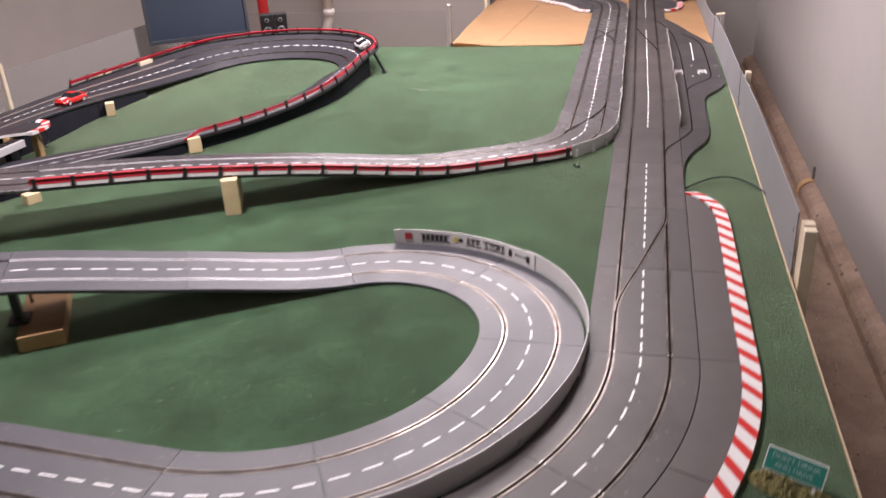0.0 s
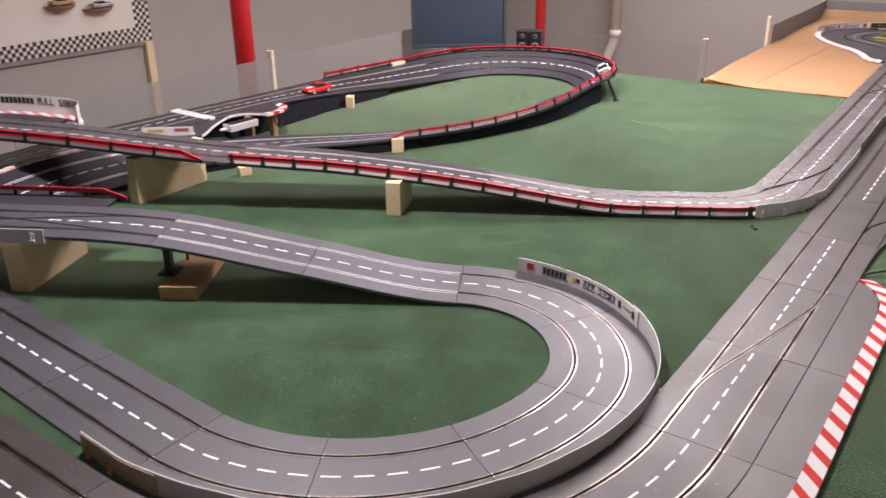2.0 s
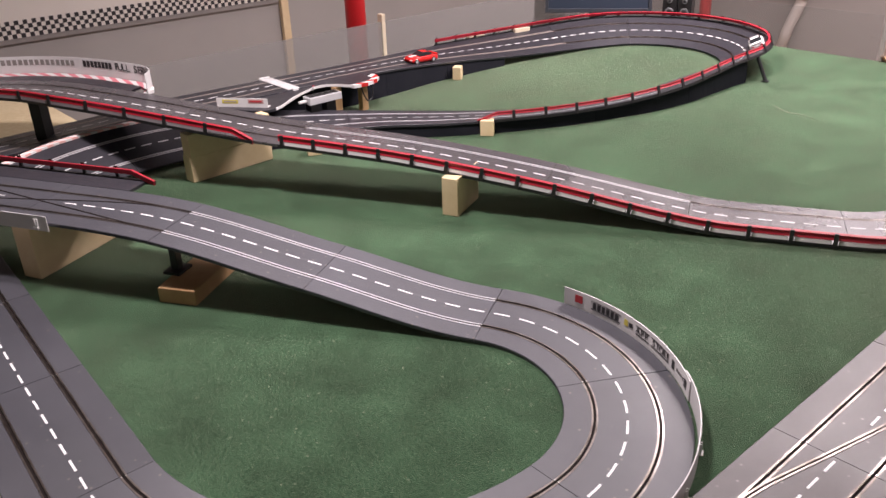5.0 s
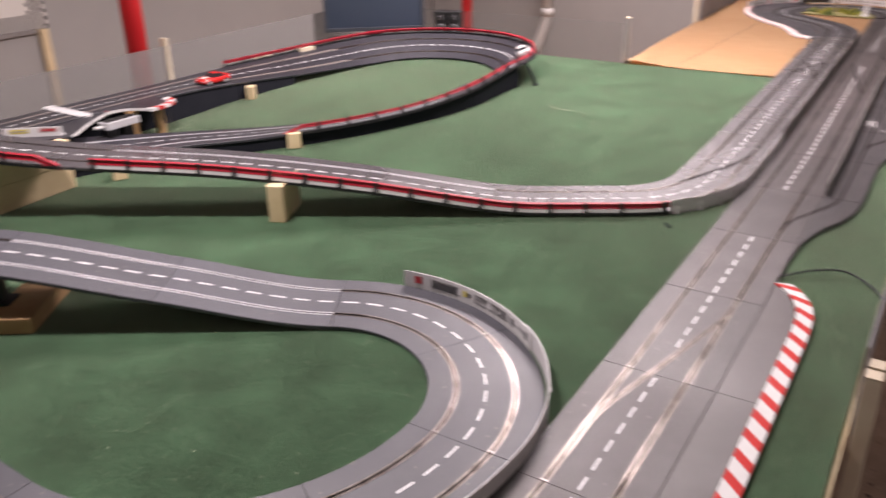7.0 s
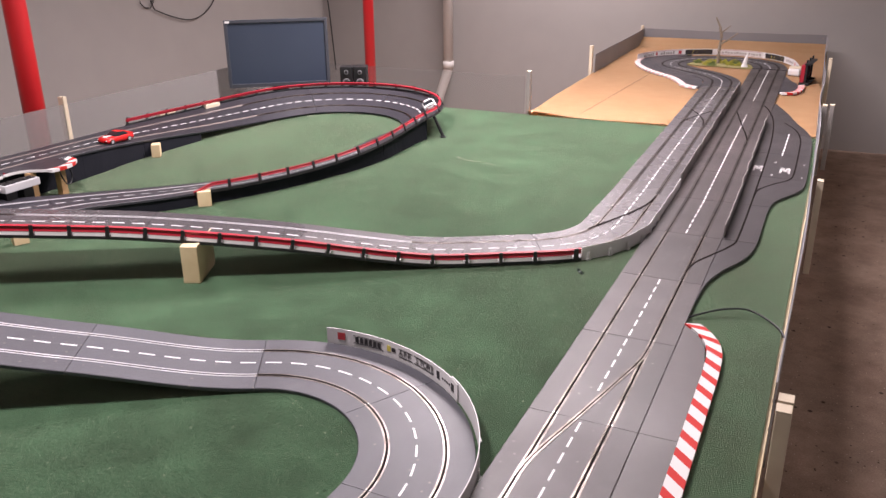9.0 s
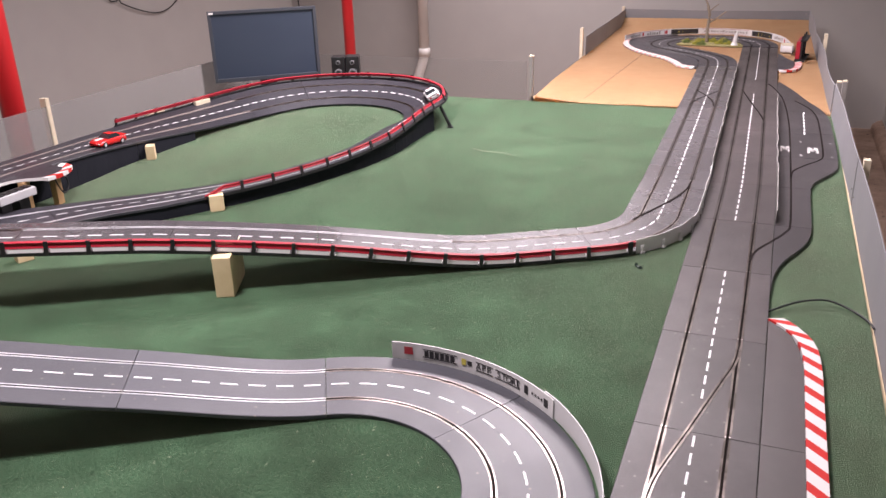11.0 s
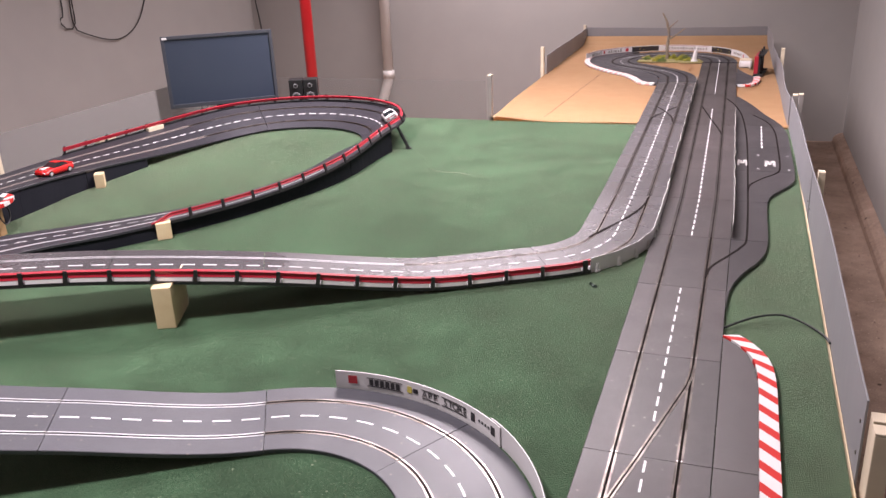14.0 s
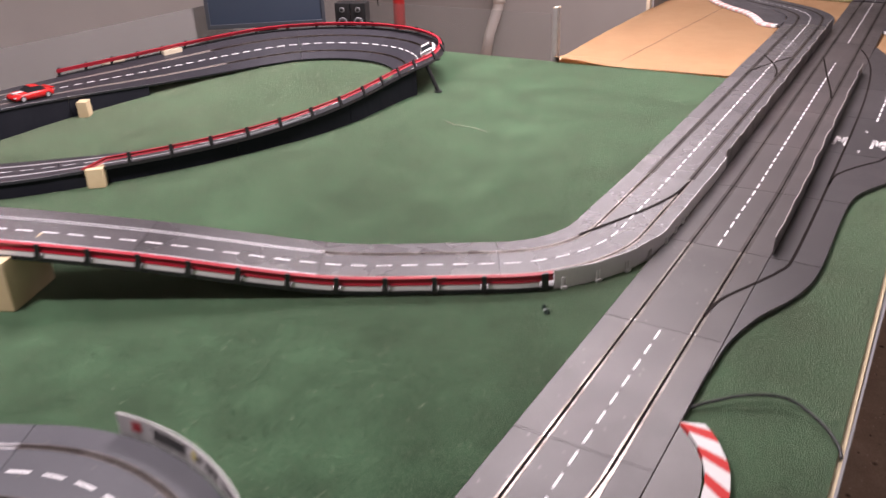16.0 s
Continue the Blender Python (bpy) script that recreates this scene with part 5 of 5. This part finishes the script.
tower = thing("toy_pit_stand", "red and black toy pit stand beside the far track", "toy stand", m=pose(0.180, 3.83, 0.0, 0, 0, -6) @ Matrix.Diagonal((0.62, 0.8, 1.08, 1)))
part("front_panel", box(-0.035, 0.0, -0.13, 0.13, 0.012, 0.098, bevel=0.003), RED, tower)
for y in (-0.12, 0.0, 0.12):
    part("post", box(0.002, 0.016, y - 0.008, y + 0.008, 0.0, 0.125, bevel=0.001), BLACK, tower)
part("base", box(-0.038, 0.045, -0.145, 0.145, 0.0, 0.0115, bevel=0.001), BLACK, tower)
part("roof", box(-0.006, 0.045, -0.14, 0.14, 0.100, 0.108, bevel=0.001), BLACK, tower)
for y in (-0.06, 0.06):
    part("brace", box(0.02, 0.06, y - 0.005, y + 0.005, 0.012, 0.02, bevel=0.001), BLACK, tower)
drum = thing("white_box", "rounded cream box beside the far track", "box", m=pose(0.105, 4.06, 0.0) @ Matrix.Diagonal((0.8, 0.8, 0.8, 1)))
bm = bmesh.new()
add_box(bm, -0.045, 0.045, -0.06, 0.06, 0, 0.052, bevel=0.014)
part("body", bm, WHITE, drum, smooth=True)
bm = bmesh.new()
add_box(bm, -0.04, 0.04, -0.055, 0.055, 0.0525, 0.056, bevel=0.001)
part("lid", bm, CREAM, drum)

# ---- start area on the left ----
SILVER = material("silver_plastic", (0.50, 0.50, 0.51), 0.35, second=(0.42, 0.42, 0.43), scale=20)
ss = ring.near(-2.142, 0.40)
start = thing("start_panel", "white start line panel lying across the raised track", "start line")
p, r, u = ring.at(ss)
t = u.cross(r)
m = Matrix(((*r, 0), (*t, 0), (*u, 0), (0, 0, 0, 1))).transposed()
m.translation = p
for i in range(6):
    d0 = -0.095 + i * 0.032
    bm = box(d0, d0 + 0.0305, -0.022, 0.022, 0.0006, 0.0022, m=m)
    part("panel", bm, GREY_CARD, start)
bm = box(-0.110, -0.101, -0.02, 0.02, -0.006, 0.006, m=m, bevel=0.002)
part("sensor", bm, WHITE, start)
bm = box(0.101, 0.109, -0.010, 0.010, -0.008, 0.005, m=m, bevel=0.002)
part("sensor", bm, WHITE, start)

# curved shoulder beside the start, its white rim and kerb
arc_c = [(-2.03, 0.12), (-1.925, 0.175), (-1.895, 0.235), (-1.96, 0.338), (-2.0, 0.412), (-2.022, 0.476), (-2.0, 0.527), (-1.955, 0.552), (-1.928, 0.58), (-1.94, 0.63), (-1.975, 0.68)]
arc = smooth_outline(arc_c, 5)
plate = thing("track_shoulder", "dark curved shoulder plate with white rim by the start", "track shoulder")
outl = arc + [(-2.0435, 0.68), (-2.041, 0.45), (-2.056, 0.16)]
shoulder_piece(plate, outl, z1=0.1045, z0=0.097, mat=ASPHALT_DARK)
rl = Line([(x, y, 0.1045) for x, y in arc])
bm = bmesh.new()
add_sweep(bm, rl.frames(rl.near(-1.895, 0.235), rl.length * 0.86, 0.02), [(-0.001, -0.006), (0.0015, -0.006), (0.0015, 0.0022), (-0.001, 0.0022)])
part("rim", bm, WHITE, plate, "white plastic rim")
ka = Line([(x, y, 0.1055) for x, y in smooth_outline([(-1.938, 0.555), (-1.932, 0.61), (-1.947, 0.655), (-1.975, 0.685), (-2.01, 0.685)], 5)])
kerb(ka, 0.013, "short red and white kerb on the start shoulder", 0.05)
# Darker wood puts the shade under the shoulder into these blocks.
for x, y, h, lab in ((-1.972, 0.625, 0.0968, "pine block darkened as shaded under the start shoulder"), (-2.0, 0.535, 0.0968, "pine block darkened as shaded under the start shoulder")):
    block("wood_block", lab, pose(x, y, 0, 0, 0, 12), 0.020, 0.030, h, mat=PINE_DARK)
boxm = thing("battery_box", "silver plastic box with dark cells beside the track", "device", m=pose(-1.922, 0.427, 0.083, 0, 0, 88) @ Matrix.Diagonal((0.72, 0.75, 0.78, 1)))
part("tray", box(-0.085, 0.085, -0.03, 0.03, 0, 0.030, bevel=0.003), SILVER, boxm)
for i in range(5):
    part("cell", box(-0.075 + i * 0.031, -0.051 + i * 0.031, -0.02, 0.02, 0.0305, 0.034, bevel=0.001), BLACK, boxm)
part("lever", box(-0.125, -0.086, -0.008, 0.008, 0.01, 0.02, bevel=0.003), WHITE, boxm)
# Props added under the box, coloured black for the shade there.
for i in range(2):
    block("wood_block", "added prop under the silver box, black for the shade there", pose(-1.935, 0.395 + i * 0.062, 0, 0, 0, 88), 0.036, 0.034, 0.0828, mat=BLACK)
cable("dark wires hanging below the start shoulder", [(-1.945, 0.60, 0.096), (-1.938, 0.605, 0.065), (-1.936, 0.62, 0.040), (-1.943, 0.645, 0.052), (-1.950, 0.65, 0.08), (-1.962, 0.64, 0.096)], 0.0022)

knob = thing("signal_knob", "tiny red and white knob on the start shoulder", "knob", m=pose(-2.012, 0.452, 0.1046))
bm = bmesh.new()
add_tube(bm, (0, 0, 0), (0, 0, 0.006), 0.005, 0.004, 10)
part("base", bm, WHITE, knob)
bm = bmesh.new()
add_tube(bm, (0, 0, 0.0061), (0, 0, 0.011), 0.0035, 0.0022, 10)
part("cap", bm, RED, knob)
card = thing("advertising_card", "small white advertising card with red and yellow print", "sign", m=pose(-1.987, 0.170, 0.1048, 0, 0, 38))
part("panel", box(-0.085, 0.085, -0.001, 0.001, 0, 0.029), WHITE, card)
part("foot", box(-0.085, 0.085, 0.0012, 0.02, 0, 0.003), WHITE, card)
for x0, x1, z0, z1, mat in ((0.020, 0.072, 0.013, 0.026, FADED_ROSE), (0.026, 0.066, 0.017, 0.022, RED_INK), (-0.066, -0.012, 0.012, 0.024, YELLOW_INK), (-0.060, -0.018, 0.016, 0.020, FADED_GREY)):
    lift = 0.0005 if mat in (RED_INK, FADED_GREY) else 0
    part("printed_bar", box(x0, x1, -0.0016 - lift, -0.0012 - lift, z0, z1), mat, card)

# full service barrier, shoulder and kerb of the high bridge
C1 = B0 + 2.0
sal_s = (C1, B0 + 2.6)
bm = bmesh.new()
add_sweep(bm, offset_frames(bridge, *sal_s, 0.127), [(-0.027, -0.0075), (-0.027, 0), (0.027, 0), (0.027, -0.0075)])
tagged(part("track_shoulder", bm, ASPHALT_DARK), "dark plastic shoulder along the high bridge", "track shoulder")


def bent_in(off):
    """A line beside the high bridge whose near end bends in to the track edge."""
    pts = []
    for i in range(41):
        s = C1 - 0.06 + (B0 + 2.6 - C1 + 0.06) * i / 40
        p, r, u = bridge.at(s)
        k = min(1, (s - C1 + 0.06) / 0.10)
        pts.append(p + r * (0.106 + (off - 0.106) * (1 - (1 - k) ** 2) ** 0.5))
    return Line(pts)


off_line = bent_in(0.168)
kerb(off_line, 0.013, "pinkish red and white kerb along the high bridge", 0.056, slant=0.045, red=ROSE_KERB)
off2 = bent_in(0.184)
serv = barrier(off2, 0, off2.length, 0.0, 0.056, WHITE, "curved white banner barrier with dark lettering on the high bridge", base=-0.004, name="banner_barrier", group="")


def text_on(owner, line, s_mid, z, size, text, mat, off):
    p, r, u = line.at(s_mid)
    t = u.cross(r)
    m = Matrix(((*(-t), 0), (0, 0, 1, 0), (*(-r), 0), (0, 0, 0, 1))).transposed()
    m.translation = p + r * off + Vector((0, 0, z))
    lettering(text, size, m, mat, owner)


for i, ch in enumerate("FULL SERVICE"):
    if ch != " ":
        text_on(serv, off2, 0.214 - i * 0.0152, 0.0385, 0.031, ch, INK, -0.0012)
for i in range(8):
    print_on(serv, off2, 0.236 + i * 0.0152, 0.236 + i * 0.0152 + 0.0118, -0.0006, 0.0285, 0.0480, INK)
for i, ch in enumerate("APP STORE"):
    if ch != " ":
        text_on(banner, hair, H1 + R1 * radians(75.0 - i * 1.68), 0.0167, 0.0180, ch, INK, HALF + 0.0021)
for i in range(14):
    print_on(serv, off2, 0.39 + i * 0.019, 0.39 + i * 0.019 + 0.013, -0.0006, 0.029, 0.046, GREY_WOOD)

# fence strip on the high side of the underpass curve
u0, u1 = ring.near(-1.93, 0.17), ring.length
uk = Line([p + r * (HALF + 0.0085) + u * 0.001 for p, r, u in ring.frames(u0, u1, 0.02)])
kerb(uk, 0.0065, "faded pink and white kerb above the banked curve", 0.04, slant=0.03, red=PINK_KERB)

# pale barrier on the near edge of the lower bridge
lb = barrier(hair, H2 + 0.925, H2 + 1.6, -(HALF + 0.012), 0.020, GREY_CARD, "pale sheet barrier on the near edge of the lower bridge", base=-0.014)
clip(lb, hair, H2 + 0.95, -(HALF + 0.013), -1)


def deck_slot(owner, line, keys, lift=0.0009):
    """A crossing slot on a raised deck, given as (arc length, across)."""
    sp = spline([(s, d, 0, 0) for s, d in keys])
    bm = bmesh.new()
    fr = []
    for i in range(25):
        q = sp.at(sp.length * i / 24)[0]
        p, r, u = line.at(q.x)
        fr.append((p + r * q.y, r, u))
    add_sweep(bm, fr, [(-0.0019, -0.003), (-0.0019, lift), (0.0019, lift), (0.0019, -0.003)])
    part("lane_change", bm, SLOT_BLACK, owner)


deck_slot(t_hair, hair, [(H2 + 0.72, 0.05), (H2 + 0.82, 0.043), (H2 + 1.06, 0.0), (H2 + 1.29, -0.043), (H2 + 1.38, -0.05)])
deck_slot(t_hair, hair, [(H2 + 0.72, -0.05), (H2 + 0.82, -0.043), (H2 + 1.06, 0.0), (H2 + 1.29, 0.043), (H2 + 1.38, 0.05)])

# odds and ends behind the loop rail
for x, y, lab in ((-2.20, 1.66, "pale wood wedge behind the loop rail"), (-2.27, 1.45, "pale wood wedge behind the loop rail")):
    block("wood_block", lab, pose(x, y, 0, 0, 0, -10), 0.03, 0.08, 0.100, mat=CREAM)


# ---- slot cars ----
def slot_car(label, paint, stripe, m):
    """A 1:32 car: lofted body, cabin, wheels, lamps."""
    car = thing("slot_car", label, "toy car", m=m, group="slot cars")
    # stations: x, half width, sill, belt height
    st = [(-0.070, 0.020, 0.010, 0.018), (-0.066, 0.026, 0.006, 0.024), (-0.045, 0.029, 0.005, 0.027), (-0.015, 0.0285, 0.005, 0.0255), (0.015, 0.0285, 0.005, 0.0250), (0.042, 0.029, 0.005, 0.0245), (0.062, 0.026, 0.006, 0.020), (0.070, 0.019, 0.009, 0.015)]
    bm = bmesh.new()
    rings = []
    for x, w, z0, z1 in st:
        rings.append([bm.verts.new((x, y, z)) for y, z in ((-w * 0.9, z0), (-w, z0 + 0.006), (-w * 0.97, z1 - 0.005), (-w * 0.82, z1), (0, z1 + 0.0012), (w * 0.82, z1), (w * 0.97, z1 - 0.005), (w, z0 + 0.006), (w * 0.9, z0))])
    for a, b in zip(rings, rings[1:]):
        for k in range(9):
            bm.faces.new((a[k], b[k], b[(k + 1) % 9], a[(k + 1) % 9]))
    bm.faces.new(rings[0])
    bm.faces.new(rings[-1][::-1])
    bmesh.ops.recalc_face_normals(bm, faces=bm.faces)
    part("body", bm, paint, car, smooth=True)
    bm = bmesh.new()
    c = [bm.verts.new(q) for q in ((-0.046, -0.0225, 0.0262), (0.024, -0.0225, 0.0252), (0.024, 0.0225, 0.0252), (-0.046, 0.0225, 0.0262), (-0.026, -0.0165, 0.0385), (0.004, -0.0165, 0.0385), (0.004, 0.0165, 0.0385), (-0.026, 0.0165, 0.0385))]
    for q in ((0, 1, 5, 4), (1, 2, 6, 5), (2, 3, 7, 6), (3, 0, 4, 7), (4, 5, 6, 7)):
        bm.faces.new([c[i] for i in q])
    bmesh.ops.recalc_face_normals(bm, faces=bm.faces)
    part("cabin_glass", bm, GLASS_DARK, car, "dark tinted cabin glass")
    part("roof", box(-0.025, 0.003, -0.0158, 0.0158, 0.0386, 0.0400, bevel=0.0006), paint, car)
    part("stripe", box(0.026, 0.060, -0.006, 0.006, 0.0235, 0.0268, bevel=0.0004), stripe, car)
    part("spoiler", box(-0.071, -0.060, -0.024, 0.024, 0.0262, 0.0285, bevel=0.0006), paint, car)
    part("chassis", box(-0.062, 0.062, -0.022, 0.022, 0.0032, 0.0062), BLACK, car)
    for x in (-0.042, 0.044):
        for y in (-1, 1):
            w = bmesh.new()
            add_tube(w, (x, y * 0.0205, 0.0098), (x, y * 0.0295, 0.0098), 0.0098, seg=18)
            tyre = part("wheel", w, BLACK, car)
            w = bmesh.new()
            add_tube(w, (x, y * 0.0296, 0.0098), (x, y * 0.0302, 0.0098), 0.0062, seg=14)
            part("rim", w, SILVER, tyre, "silver rim")
    for y in (-0.017, 0.017):
        part("headlight", box(0.0645, 0.0685, y - 0.005, y + 0.005, 0.0125, 0.0165, bevel=0.0005), WHITE, car)
        part("tail_light", box(-0.0712, -0.0695, y - 0.005, y + 0.005, 0.015, 0.019), RED_INK, car)
    return car


GLASS_DARK = material("tinted_glass", (0.02, 0.022, 0.025), 0.12)
CAR_RED = material("car_red", (0.60, 0.02, 0.02), 0.25, second=(0.56, 0.018, 0.018), scale=20)
CAR_WHITE = material("car_white", (0.74, 0.73, 0.72), 0.28, second=(0.70, 0.69, 0.68), scale=20)


def on_track(line, s, across, forward=1):
    p, r, u = line.at(s)
    t = u.cross(r) * forward
    m = Matrix(((*t, 0), (*(u.cross(t)), 0), (*u, 0), (0, 0, 0, 1))).transposed()
    m.translation = p + r * across + u * 0.0007
    return m


slot_car("glossy red coupe slot car standing on the raised start straight", CAR_RED, WHITE, on_track(ring, ring.near(-2.18, 1.0), 0.05, -1))
slot_car("white slot car with red stripe standing in the banked loop", CAR_WHITE, RED, on_track(ring, ring.near(-1.33, 2.05), -0.05, -1))

slot_car("silver and black model car displayed on a wall ledge", SILVER, BLACK, pose(-4.0, 1.29, 0.2855, 0, 0, 92) @ Matrix.Scale(0.95, 4))
slot_car("sand-coloured model car displayed on a wall ledge", KRAFT, WHITE, pose(-4.0, 1.058, 0.3205, 0, 0, 90) @ Matrix.Scale(0.95, 4))
